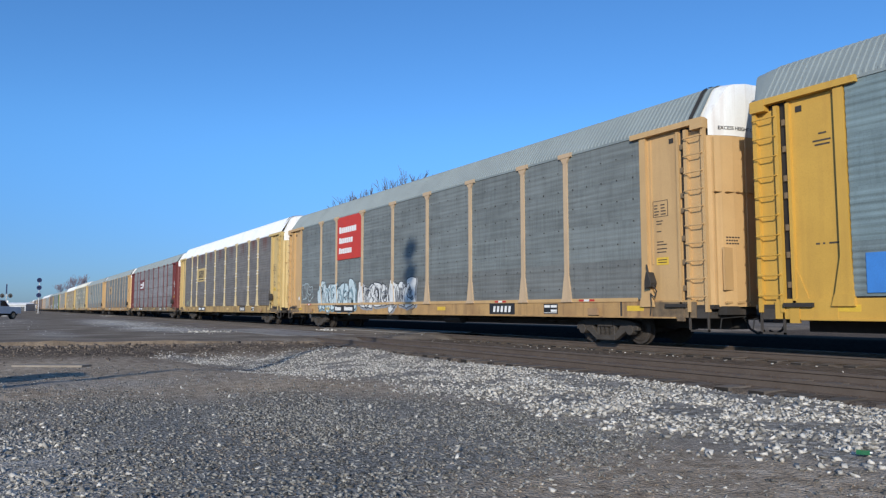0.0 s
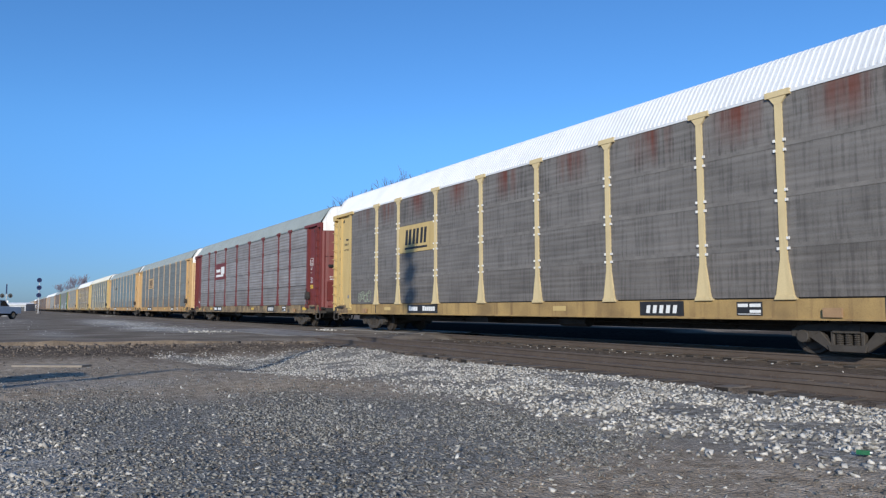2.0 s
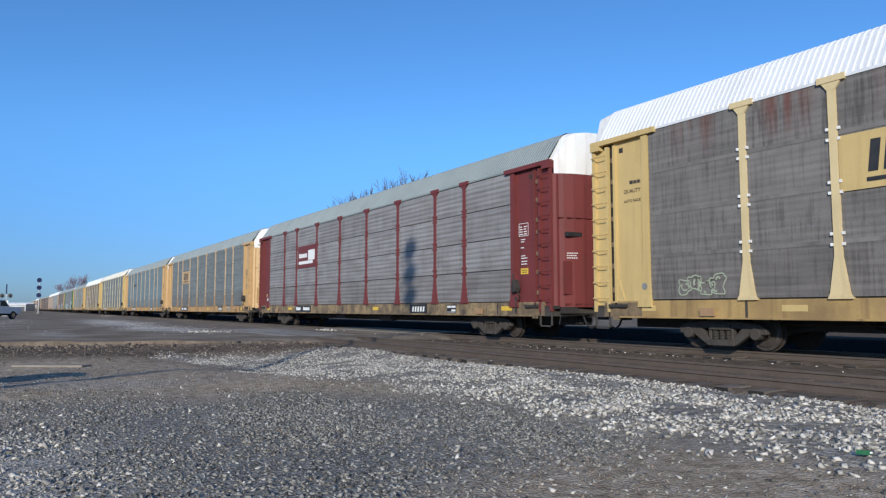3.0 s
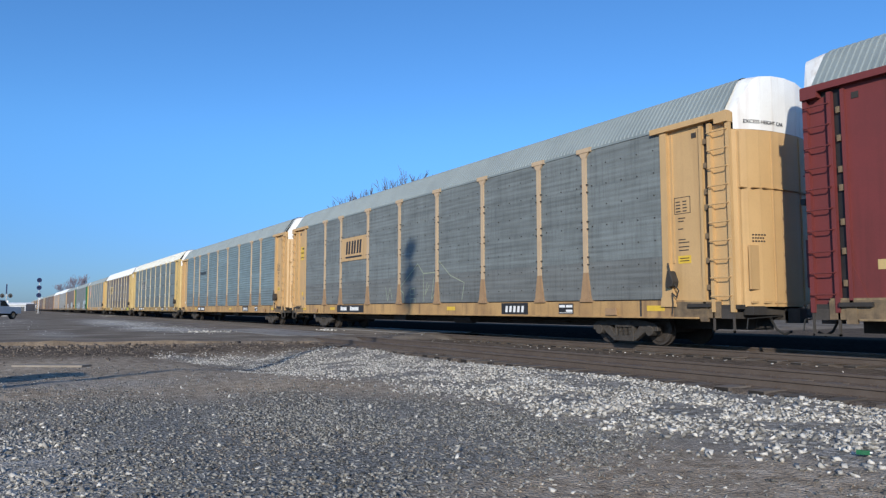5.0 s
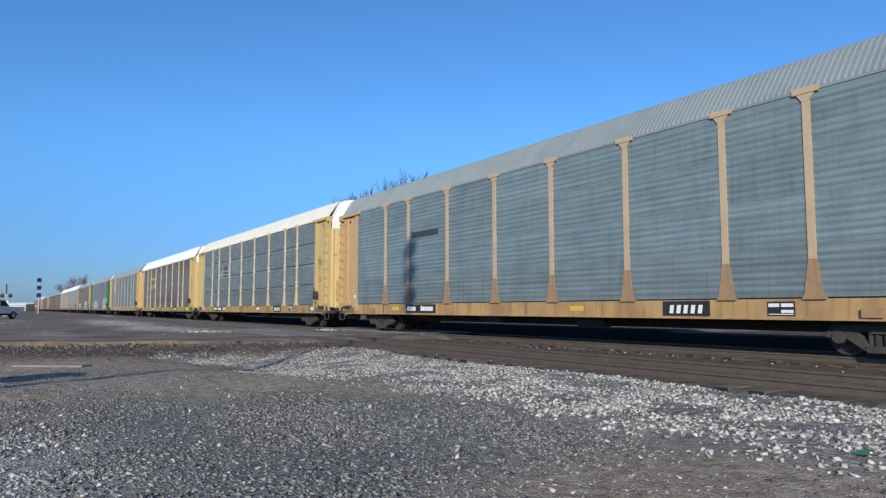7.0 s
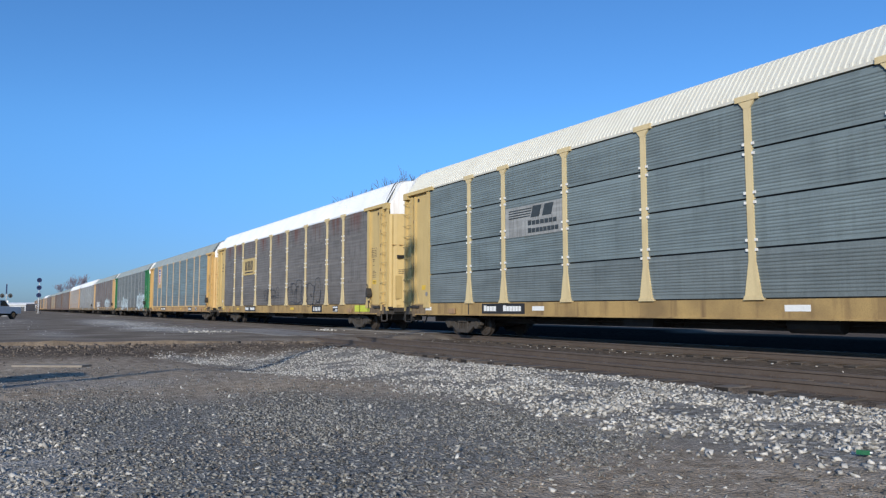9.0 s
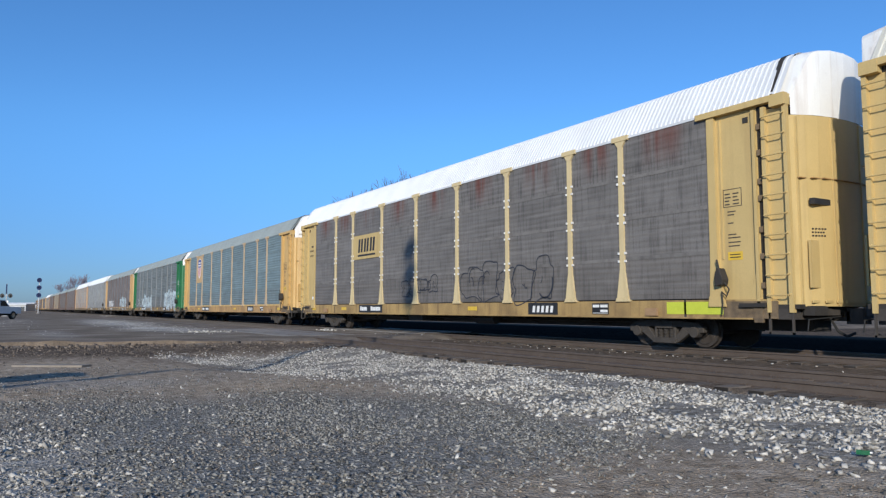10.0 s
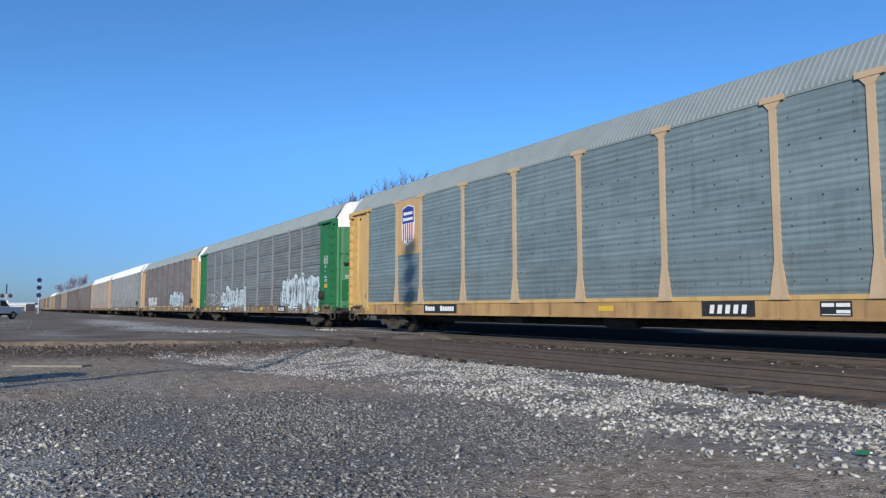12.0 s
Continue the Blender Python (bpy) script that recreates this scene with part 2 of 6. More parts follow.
def panel_mesh(width, height, ribs, deep):
    """Corrugated side panel, ribs along the car; origin at its lower middle, outer face towards -y."""
    bm = bmesh.new()
    w, prof = width / 2, [(0.0, 0.0)]
    p = (height - 0.16) / ribs
    prof.append((0.0, 0.08))
    for i in range(ribs):
        z = 0.08 + i * p
        prof += [(0.0, z + p * 0.08), (-deep, z + p * 0.36), (-deep, z + p * 0.62), (0.0, z + p * 0.92)]
    prof += [(0.0, height - 0.08), (0.0, height)]
    a = [bm.verts.new((-w, y, z)) for y, z in prof]
    b = [bm.verts.new((w, y, z)) for y, z in prof]
    for i in range(len(prof) - 1):
        bm.faces.new((a[i], b[i], b[i + 1], a[i + 1]))
    # folded edges at top and bottom and a back sheet
    for q, r in ((a[0], b[0]), (a[-1], b[-1])):
        c = bm.verts.new((-w, 0.03, q.co.z))
        d = bm.verts.new((w, 0.03, q.co.z))
        bm.faces.new((q, r, d, c))
    return mesh_of(bm, "panel")


def post_mesh():
    """Side post: shaft, flared gusset at its base, foot on the sill and a cross plate at its top."""
    bm = bmesh.new()
    w = 0.078
    box(bm, -w, w, FACE, FACE + 0.12, 1.9, EAVE - 0.06)
    box(bm, -0.27, 0.27, FACE - 0.02, FACE + 0.1, EAVE - 0.11, EAVE + 0.01)
    prism(bm, [(-0.19, EAVE - 0.11), (0.19, EAVE - 0.11), (w, EAVE - 0.26), (-w, EAVE - 0.26)], "y", FACE - 0.004, FACE + 0.09)
    return mesh_of(bm, "post", bevel=0.008)


def gusset_mesh():
    """Flared base of a side post with its foot on the sill."""
    bm = bmesh.new()
    w = 0.078
    prism(bm, [(-w, 1.9), (w, 1.9), (0.19, 1.2), (-0.19, 1.2)], "y", FACE - 0.005, FACE + 0.12)
    prism(bm, [(-0.19, 1.2), (0.19, 1.2), (0.25, SILL1 - 0.015), (-0.22, SILL1 - 0.015)], "y", FACE - 0.03, FACE + 0.10)
    return mesh_of(bm, "gusset", bevel=0.008)


def clips_mesh():
    """A fixing tab that runs behind a post and ends in an ear on both sides of it."""
    bm = bmesh.new()
    box(bm, -0.13, 0.13, FACE + 0.02, FACE + 0.035, -0.02, 0.02)
    for a in (-0.135, 0.085):
        box(bm, a, a + 0.05, FACE - 0.01, FACE + 0.035, -0.028, 0.028)
    return mesh_of(bm, "tab", bevel=0.012)


def lip_mesh(width):
    """Folded board along the foot of a bay, on top of the sill."""
    bm = bmesh.new()
    box(bm, -width / 2, width / 2, FACE + 0.005, FACE + 0.06, SILL1 - 0.02, SILL1 + 0.075)
    return mesh_of(bm, "kick_board", bevel=0.008)


def roof_half(crown, lift=0.0):
    """Half of the roof's section from the eave to the ridge: a straight steep slope, a shoulder, a flat crown."""
    return [(HALF - 0.05, EAVE - 0.02 + lift), (HALF - 0.07, EAVE + 0.05 + lift), (1.02, crown - 0.22), (0.93, crown - 0.13), (0.80, crown - 0.07), (0.45, crown - 0.02), (0.0, crown)]


def roof_mesh(crown, lift=0.0):
    """Arched roof of cross-ribbed sheets."""
    bm = bmesh.new()
    half = roof_half(crown, lift)
    arc = [(-y, z) for y, z in half] + [(y, z) for y, z in reversed(half[:-1])]
    n = len(arc) - 1
    nrm = []
    for i in range(n + 1):
        p, q = arc[max(i - 1, 0)], arc[min(i + 1, n)]
        d = Vector((q[0] - p[0], q[1] - p[1])).normalized()
        nrm.append((-d.y, d.x))
    xs = []
    rib = 0.135
    x = -BODY + 0.15
    while x < BODY - 0.15:
        for k, h in ((0, 0.0), (0.42, 0.0), (0.55, 0.02), (0.87, 0.02)):
            xs.append((x + rib * k, h))
        x += rib
    rows = []
    for x, h in xs:
        rows.append([bm.verts.new((x, y + u * h, z + w * h)) for (y, z), (u, w) in zip(arc, nrm)])
    for r, s in zip(rows, rows[1:]):
        for i in range(n):
            bm.faces.new((r[i], r[i + 1], s[i + 1], s[i]))
    return mesh_of(bm, "roof")


def eave_mesh():
    bm = bmesh.new()
    box(bm, -BODY + 0.2, BODY - 0.2, FACE + 0.025, FACE + 0.12, EAVE - 0.075, EAVE - 0.015)
    return mesh_of(bm, "eave_rail", bevel=0.01)


def sill_mesh(s):
    bm = bmesh.new()
    y0, y1 = sorted((s * (HALF - 0.03), s * (HALF - 0.15)))
    box(bm, -BODY + 0.35, BODY - 0.35, y0, y1, SILL0 + 0.03, SILL1)
    y0, y1 = sorted((s * (HALF + 0.03), s * (HALF - 0.2)))
    box(bm, -BODY + 0.9, BODY - 0.9, y0, y1, SILL0, SILL0 + 0.035)
    return mesh_of(bm, "side_sill", bevel=0.006)


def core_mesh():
    """Solid box painted black for the shaded inside behind the screens; also far side and decks."""
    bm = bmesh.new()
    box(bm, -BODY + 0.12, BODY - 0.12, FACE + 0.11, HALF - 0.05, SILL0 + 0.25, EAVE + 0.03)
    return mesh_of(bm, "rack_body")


def under_mesh():
    bm = bmesh.new()
    box(bm, -BODY + 0.3, BODY - 0.3, -0.32, 0.32, 0.45, 0.98)
    for x in (-7.2, -4.3, -1.4, 1.4, 4.3, 7.2):
        prism(bm, [(-1.4, 0.95), (1.4, 0.95), (1.4, 0.8), (0.3, 0.5), (-0.3, 0.5), (-1.4, 0.8)], "x", x - 0.06, x + 0.06)
    box(bm, -2.6, -1.6, -1.15, -0.5, 0.48, 0.86)
    rod(bm, (1.9, -0.95, 0.62), (3.0, -0.95, 0.62), 0.19, 12)
    rod(bm, (-9.0, -0.75, 0.6), (9.0, -0.75, 0.6), 0.025, 6)
    for x in (-10.2, 10.2):
        box(bm, x - 0.22, x + 0.22, -1.35, 1.35, 0.66, 0.98)
    return mesh_of(bm, "underframe", bevel=0.01)


def end_door_mesh(s):
    """Bowed end doors with their folded leaf joints; the end faces s * x."""
    bm = bmesh.new()
    pts = []
    n = 10
    for i in range(n + 1):
        y = -HALF + 0.10 + (2 * HALF - 0.2) * i / n
        pts.append((s * (BODY - 0.04 + 0.42 * (1 - abs(y / HALF) ** 2.4)), y))
    back = [(s * (BODY - 0.25), HALF - 0.12), (s * (BODY - 0.25), -HALF + 0.12)]
    prism(bm, pts + back, "z", 0.98, 4.86)
    return mesh_of(bm, "end_door")


def door_trim_mesh(s):
    """Raised bands, hatch frame and hinge strips on an end door."""
    bm = bmesh.new()
    for y, w in ((-1.33, 0.03), (-0.52, 0.02), (0.52, 0.02)):
        x = s * (BODY - 0.04 + 0.42 * (1 - abs(y / HALF) ** 2.4))
        box(bm, x - 0.02, x + 0.02, y - w, y + w, 1.0, 4.82)
    for z in (1.05,):
        for i in range(8):
            y = -1.2 + i * 0.3
            x = s * (BODY - 0.035 + 0.42 * (1 - abs((y + 0.15) / HALF) ** 2.4))
            box(bm, x - 0.015, x + 0.015, y, y + 0.3, z, z + 0.05)
    y0 = -1.05
    x = s * (BODY - 0.02 + 0.42 * (1 - abs(y0 / HALF) ** 2.4))
    box(bm, x - 0.03 if s > 0 else x - 0.012, x + 0.012 if s > 0 else x + 0.03, y0 - 0.2, y0 + 0.2, 1.35, 2.3)
    return mesh_of(bm, "door_trim")


def cap_mesh(s, crown=CROWN):
    """White arched cap that closes the roof over an end door."""
    bm = bmesh.new()
    half = [(y - 0.08 if y > 1.2 else y, z - 0.03) for y, z in roof_half(crown)]
    prof = [(-y, z) for y, z in half] + [(y, z) for y, z in reversed(half[:-1])]
    n = len(prof) - 1
    rings = []
    for x_in, lower in ((BODY - 0.35, 0.0), (BODY - 0.02, 0.0)):
        rings.append([bm.verts.new((s * x_in, y, z)) for y, z in prof])
    bow = []
    for y, z in prof:
        bow.append(bm.verts.new((s * (BODY - 0.03 + 0.42 * (1 - abs(y / HALF) ** 2.4)), y, max(EAVE - 0.05, z - 0.05))))
    rings.append(bow)
    base = [bm.verts.new((v.co.x, v.co.y, 4.86)) for v in bow]
    rings.append(base)
    for r, q in zip(rings, rings[1:]):
        for i in range(n):
            bm.faces.new((r[i], r[i + 1], q[i + 1], q[i]))
    return mesh_of(bm, "roof_cap", smooth=False)


def corner_mesh(s):
    """Smooth end plate on the side, its door post with a flared foot, and the long plate under the eave."""
    bm = bmesh.new()
    e = PANEL_EDGE
    x0, x1 = sorted((s * e, s * (BODY - 0.70)))
    box(bm, x0, x1, FACE + 0.09, FACE + 0.13, SILL1 - 0.1, EAVE - 0.1)
    a, b = s * (e - 0.02), s * (e + 0.17)
    box(bm, min(a, b), max(a, b), FACE, FACE + 0.12, 1.9, EAVE - 0.1)
    prism(bm, [(a, 1.9), (b, 1.9), (s * (e + 0.3), 1.2), (s * (e - 0.05), 1.2)], "y", FACE - 0.005, FACE + 0.1)
    prism(bm, [(s * (e + 0.3), 1.2), (s * (e - 0.05), 1.2), (s * (e - 0.08), 0.98), (s * (e + 0.36), 0.98)], "y", FACE - 0.03, FACE + 0.08)
    return mesh_of(bm, "corner_plate", bevel=0.006)


def lintel_mesh(s):
    bm = bmesh.new()
    e = PANEL_EDGE
    x0, x1 = sorted((s * (e - 0.28), s * (BODY + 0.02)))
    box(bm, x0, x1, FACE - 0.05, FACE + 0.10, EAVE - 0.14, EAVE - 0.01)
    x0, x1 = sorted((s * (BODY - 0.30), s * (BODY + 0.03)))
    box(bm, x0, x1, FACE - 0.06, FACE + 0.22, EAVE - 0.26, EAVE - 0.03)
    return mesh_of(bm, "lintel", bevel=0.008)


def ladder_mesh(s):
    """Sheet behind the corner ladder."""
    bm = bmesh.new()
    lo, hi = sorted((s * (BODY - 0.50), s * (BODY - 0.02)))
    box(bm, lo, hi, FACE + 0.10, FACE + 0.12, 1.0, EAVE - 0.25)
    return mesh_of(bm, "corner_sheet", bevel=0.004)


def stile_mesh():
    bm = bmesh.new()
    box(bm, -0.043, 0.043, FACE, FACE + 0.10, 0.86, EAVE - 0.2)
    return mesh_of(bm, "stile", bevel=0.008)


def sill_end_mesh(s):
    """Grimy end stretch of the side sill."""
    bm = bmesh.new()
    lo, hi = sorted((s * 12.15, s * (BODY - 0.33)))
    box(bm, lo, hi, FACE + 0.02, FACE + 0.06, SILL0 + 0.02, SILL1 - 0.04)
    lo, hi = sorted((s * 12.9, s * 13.1))
    box(bm, lo, hi, FACE + 0.0, FACE + 0.06, SILL0 - 0.06, SILL1 - 0.08)
    return mesh_of(bm, "sill_end", bevel=0.008)


def rung_mesh():
    bm = bmesh.new()
    w = 0.235
    rod(bm, (-w, -0.075, -0.02), (w, -0.075, -0.02), 0.014, 6)
    rod(bm, (-w, -0.075, -0.02), (-w, 0.03, 0.02), 0.014, 6)
    rod(bm, (w, -0.075, -0.02), (w, 0.03, 0.02), 0.014, 6)
    return mesh_of(bm, "rung")


def step_mesh(s):
    """Sill step, end sill and the footing under the corner post."""
    bm = bmesh.new()
    x = s * (BODY - 0.26)
    box(bm, x - 0.27, x + 0.27, FACE + 0.02, FACE + 0.06, 0.42, 0.46)
    for d in (-0.25, 0.25):
        box(bm, x + d - 0.02, x + d + 0.02, FACE + 0.02, FACE + 0.06, 0.42, 0.95)
    lo, hi = sorted((s * (BODY - 0.9), s * (BODY - 0.02)))
    box(bm, lo, hi, FACE + 0.04, HALF - 0.04, 0.72, 0.93)
    lo, hi = sorted((s * (BODY - 0.3), s * (BODY + 0.22)))
    box(bm, lo, hi, -1.2, 1.2, 0.8, 0.95)
    return mesh_of(bm, "end_sill", bevel=0.01)


def coupler_mesh(s):
    bm = bmesh.new()
    lo, hi = sorted((s * (BODY - 0.4), s * (BODY + 0.33)))
    box(bm, lo, hi, -0.11, 0.11, 0.68, 0.88)
    lo, hi = sorted((s * (BODY + 0.26), s * (BODY + 0.60)))
    box(bm, lo, hi, -0.16 + 0.05 * s, 0.14 + 0.05 * s, 0.62, 0.94)
    return mesh_of(bm, "coupler", bevel=0.02)


def lever_mesh(s):
    """Uncoupling lever and the hanging brake hose."""
    bm = bmesh.new()
    x = s * (BODY + 0.24)
    rod(bm, (x, FACE + 0.15, 0.72), (x, -0.15, 0.78), 0.014, 6)
    rod(bm, (x, FACE + 0.15, 0.72), (x, FACE + 0.10, 0.50), 0.014, 6)
    pts = [(s * (BODY + 0.1), -0.42, 0.75), (s * (BODY + 0.25), -0.42, 0.48), (s * (BODY + 0.42), -0.4, 0.38), (s * (BODY + 0.58), -0.38, 0.45)]
    for a, b in zip(pts, pts[1:]):
        rod(bm, a, b, 0.028, 6)
    return mesh_of(bm, "brake_hose")


def sideframe_mesh(sy):
    """Cast side frame of a truck: arched top, jaws over the bearings, window for the springs."""
    bm = bmesh.new()
    y0, y1 = sorted((sy * 1.02, sy * 1.16))
    top = [(-1.12, 0.50), (-0.98, 0.60), (-0.45, 0.66), (0.45, 0.66), (0.98, 0.60), (1.12, 0.50)]
    prism(bm, top + [(1.12, 0.38), (0.74, 0.36), (0.50, 0.50), (-0.50, 0.50), (-0.74, 0.36), (-1.12, 0.38)], "y", y0, y1)
    prism(bm, [(-0.74, 0.37), (-0.52, 0.50), (-0.30, 0.24), (-0.36, 0.12)], "y", y0, y1)
    prism(bm, [(0.74, 0.37), (0.52, 0.50), (0.30, 0.24), (0.36, 0.12)], "y", y0, y1)
    prism(bm, [(-0.38, 0.24), (0.38, 0.24), (0.34, 0.11), (-0.34, 0.11)], "y", y0 - 0.03, y1 + 0.03)
    for x in (-0.32, 0.25):
        box(bm, x, x + 0.07, y0, y1, 0.22, 0.52)
    for x in (-0.87, 0.87):
        disc(bm, (x, (y0 + y1) / 2, 0.39), 0.13, 0.22, "y", 12)
    return mesh_of(bm, "side_frame", bevel=0.012)


def spring_mesh():
    """One coil spring of a truck, as stacked swelling rings."""
    bm = bmesh.new()
    rows = []
    for i in range(15):
        r = 0.078 if i % 2 else 0.058
        rows.append([bm.verts.new((r * math.cos(math.tau * k / 10), r * math.sin(math.tau * k / 10), 0.23 + i * 0.0175)) for k in range(10)])
    for a, b in zip(rows, rows[1:]):
        for k in range(10):
            bm.faces.new((a[k], a[(k + 1) % 10], b[(k + 1) % 10], b[k]))
    return mesh_of(bm, "spring")


def spring_cap_mesh(sy):
    bm = bmesh.new()
    box(bm, -0.26, 0.26, sy * 1.09 - 0.1, sy * 1.09 + 0.1, 0.47, 0.60)
    return mesh_of(bm, "bolster_end", bevel=0.015)


def wheelset_mesh():
    bm = bmesh.new()
    rod(bm, (0, -1.0, 0), (0, 1.0, 0), 0.08, 10)
    for s in (-1, 1):
        disc(bm, (0, s * 0.745, 0), 0.39, 0.13, "y", 28)
        disc(bm, (0, s * 0.69, 0), 0.42, 0.035, "y", 28)
        disc(bm, (0, s * 0.82, 0), 0.33, 0.02, "y", 28, 0.30)
        disc(bm, (0, s * 0.84, 0), 0.16, 0.12, "y", 14)
        for k in range(5):      # cast marks that show the turning
            a = k * math.tau / 5
            box(bm, 0.24 * math.cos(a) - 0.03, 0.24 * math.cos(a) + 0.03, s * 0.83 - 0.012, s * 0.83 + 0.012,
                0.24 * math.sin(a) - 0.03, 0.24 * math.sin(a) + 0.03)
    return mesh_of(bm, "wheelset")


def bolster_mesh():
    bm = bmesh.new()
    box(bm, -0.22, 0.22, -1.05, 1.05, 0.42, 0.66)
    for x in (-0.5, 0.5):
        box(bm, x - 0.05, x + 0.05, -0.9, 0.9, 0.3, 0.42)
    return mesh_of(bm, "bolster", bevel=0.02)


ROW_H = (EAVE - 0.07 - (SILL1 + 0.03)) / 4
M_PANEL = {}
for wd in sorted(set(BAYS_A + BAYS_B)):
    M_PANEL[wd] = panel_mesh(wd - 0.10, ROW_H + 0.004, 6, 0.013)
M_PANEL_WIDE = {wd: panel_mesh(wd - 0.10, ROW_H - 0.04, 12, 0.012) for wd in sorted(set(BAYS_A + BAYS_B))}
M_PANEL_SHALLOW = {wd: panel_mesh(wd - 0.10, ROW_H + 0.004, 6, 0.006) for wd in sorted(set(BAYS_A + BAYS_B))}
M_PANEL_BOLD = {wd: panel_mesh(wd - 0.10, ROW_H - 0.03, 5, 0.018) for wd in sorted(set(BAYS_A + BAYS_B))}
LIFT = {2: 0.09, 6: 0.18, 7: 0.05}      # how much higher the eaves of some cars sit
M_ROOF = {(high, up): roof_mesh(6.37 if high else 6.20, up) for high, up in ((False, 0.0), (True, 0.0), (True, 0.09), (True, 0.18), (True, 0.05))}
M_GUSSET, M_STILE = gusset_mesh(), stile_mesh()
M_SILL_END = {s: sill_end_mesh(s) for s in (-1, 1)}
M_POST, M_CLIPS, M_EAVE, M_CORE, M_UNDER = post_mesh(), clips_mesh(), eave_mesh(), core_mesh(), under_mesh()
M_SILL = {s: sill_mesh(s) for s in (-1, 1)}
M_END = {s: [f(s) for f in (end_door_mesh, door_trim_mesh, cap_mesh, corner_mesh, lintel_mesh, ladder_mesh, step_mesh, coupler_mesh, lever_mesh)]
         for s in (-1, 1)}
M_LIP = {wd: lip_mesh(wd - 0.42) for wd in sorted(set(BAYS_A + BAYS_B))}
M_RUNG, M_WHEELS, M_BOLSTER = rung_mesh(), wheelset_mesh(), bolster_mesh()
M_FRAME = {s: sideframe_mesh(s) for s in (-1, 1)}
M_SPRING, M_SPRING_CAP = spring_mesh(), {s: spring_cap_mesh(s) for s in (-1, 1)}
AXLES = []


def truck(parent, x):
    tr = put("truck", M_BOLSTER, TRUCK, parent, at=(x, 0, 0))
    for s in (-1, 1):
        put("side_frame", M_FRAME[s], TRUCK, tr)
        put("bolster_end", M_SPRING_CAP[s], TRUCK, tr)
        for dx in (-0.17, 0.0, 0.17):
            put("spring", M_SPRING, TRUCK, tr, at=(dx, s * 1.09, 0))
    for dx in (-0.87, 0.87):
        AXLES.append(put("wheelset", M_WHEELS, TREAD, tr, at=(dx, 0, 0.42)))


SLACK = {0: -0.25, 2: 0.20, 3: -0.05, 4: -0.26, 6: 0.18, 7: 0.17, 8: 0.20}     # play in the couplers


def car_x(index, t=0.0):
    return FIRST - index * PITCH + SLACK.get(index, 0.0) + SPEED * t


def bolt_mesh(width):
    """Rows of small bolt heads over the screens of a bay."""
    bm = bmesh.new()
    cols = 5 if width > 2.3 else 3
    for r in range(7):
        for i in range(cols):
            x = -width / 2 + width * (i + 0.5) / cols
            z = SILL1 + 0.35 + r * 0.55
            box(bm, x - 0.011, x + 0.011, FACE + 0.022, FACE + 0.05, z - 0.014, z + 0.014)
    return mesh_of(bm, "bolts")


def lap_mesh(width):
    """Flat lap joint between two rows of screens."""
    bm = bmesh.new()
    box(bm, -width / 2 + 0.09, width / 2 - 0.09, FACE + 0.037, FACE + 0.05, -0.045, 0.04)
    return mesh_of(bm, "lap_joint", bevel=0.004)


LAP_DUST = mat("dusty lap joint", (0.188, 0.176, 0.165), 0.75, dark=(0.13, 0.12, 0.112), scale=3, amount=0.8, streaks=0.6, streak_color=(0.09, 0.08, 0.075), vary=0.1, bump=0.05)
M_LAP = {wd: lap_mesh(wd) for wd in sorted(set(BAYS_A + BAYS_B))}


def rim_mesh(s, crown):
    """Dark flashing where the roof sheet meets the cap."""
    bm = bmesh.new()
    rows = []
    for x in (BODY - 0.40, BODY - 0.28):
        half = [(y + 0.015, z + 0.02) for y, z in roof_half(crown)]
        sec = [(-y, z) for y, z in half] + [(y, z) for y, z in reversed(half[:-1])]
        row = [bm.verts.new((s * x, y, z)) for y, z in sec]
        rows.append(row)
    for i in range(len(rows[0]) - 1):
        bm.faces.new((rows[0][i], rows[0][i + 1], rows[1][i + 1], rows[1][i]))
    return mesh_of(bm, "roof_flashing")


M_BOLTS = {wd: bolt_mesh(wd) for wd in sorted(set(BAYS_A + BAYS_B))}
M_RIM = {False: rim_mesh(1, 6.22), True: rim_mesh(1, 6.38)}


def flange_mesh(s):
    """Folded edge strips of an end plate: one beside the door post, one along the ladder slot."""
    bm = bmesh.new()
    e = PANEL_EDGE
    if s > 0:
        box(bm, e + 0.25, e + 0.285, FACE + 0.06, FACE + 0.10, 2.0, EAVE - 0.22)
    lo, hi = sorted((s * (BODY - 0.78), s * (BODY - 0.71)))
    box(bm, lo, hi, FACE + 0.02, FACE + 0.10, 1.02, EAVE - 0.2)
    prism(bm, [(s * (BODY - 0.78), 1.05), (s * (BODY - 1.05), 1.05), (s * (BODY - 0.78), 1.75)], "y", FACE + 0.06, FACE + 0.10)
    return mesh_of(bm, "flange", bevel=0.006)


def knuckle_mesh(s):
    """A hinge knuckle that stands in the slot behind the ladder."""
    bm = bmesh.new()
    lo, hi = sorted((s * (BODY - 0.69), s * (BODY - 0.60)))
    box(bm, lo, hi, FACE + 0.05, FACE + 0.14, 0.0, 0.12)
    return mesh_of(bm, "hinge_knuckle", bevel=0.008)


def latch_mesh(s):
    """Dark box set on the end plate for the shaded latch hole high in it."""
    bm = bmesh.new()
    lo, hi = sorted((s * (BODY - 1.02), s * (BODY - 0.89)))
    box(bm, lo, hi, FACE + 0.078, FACE + 0.095, EAVE - 0.42, EAVE - 0.30)
    return mesh_of(bm, "latch_pocket")


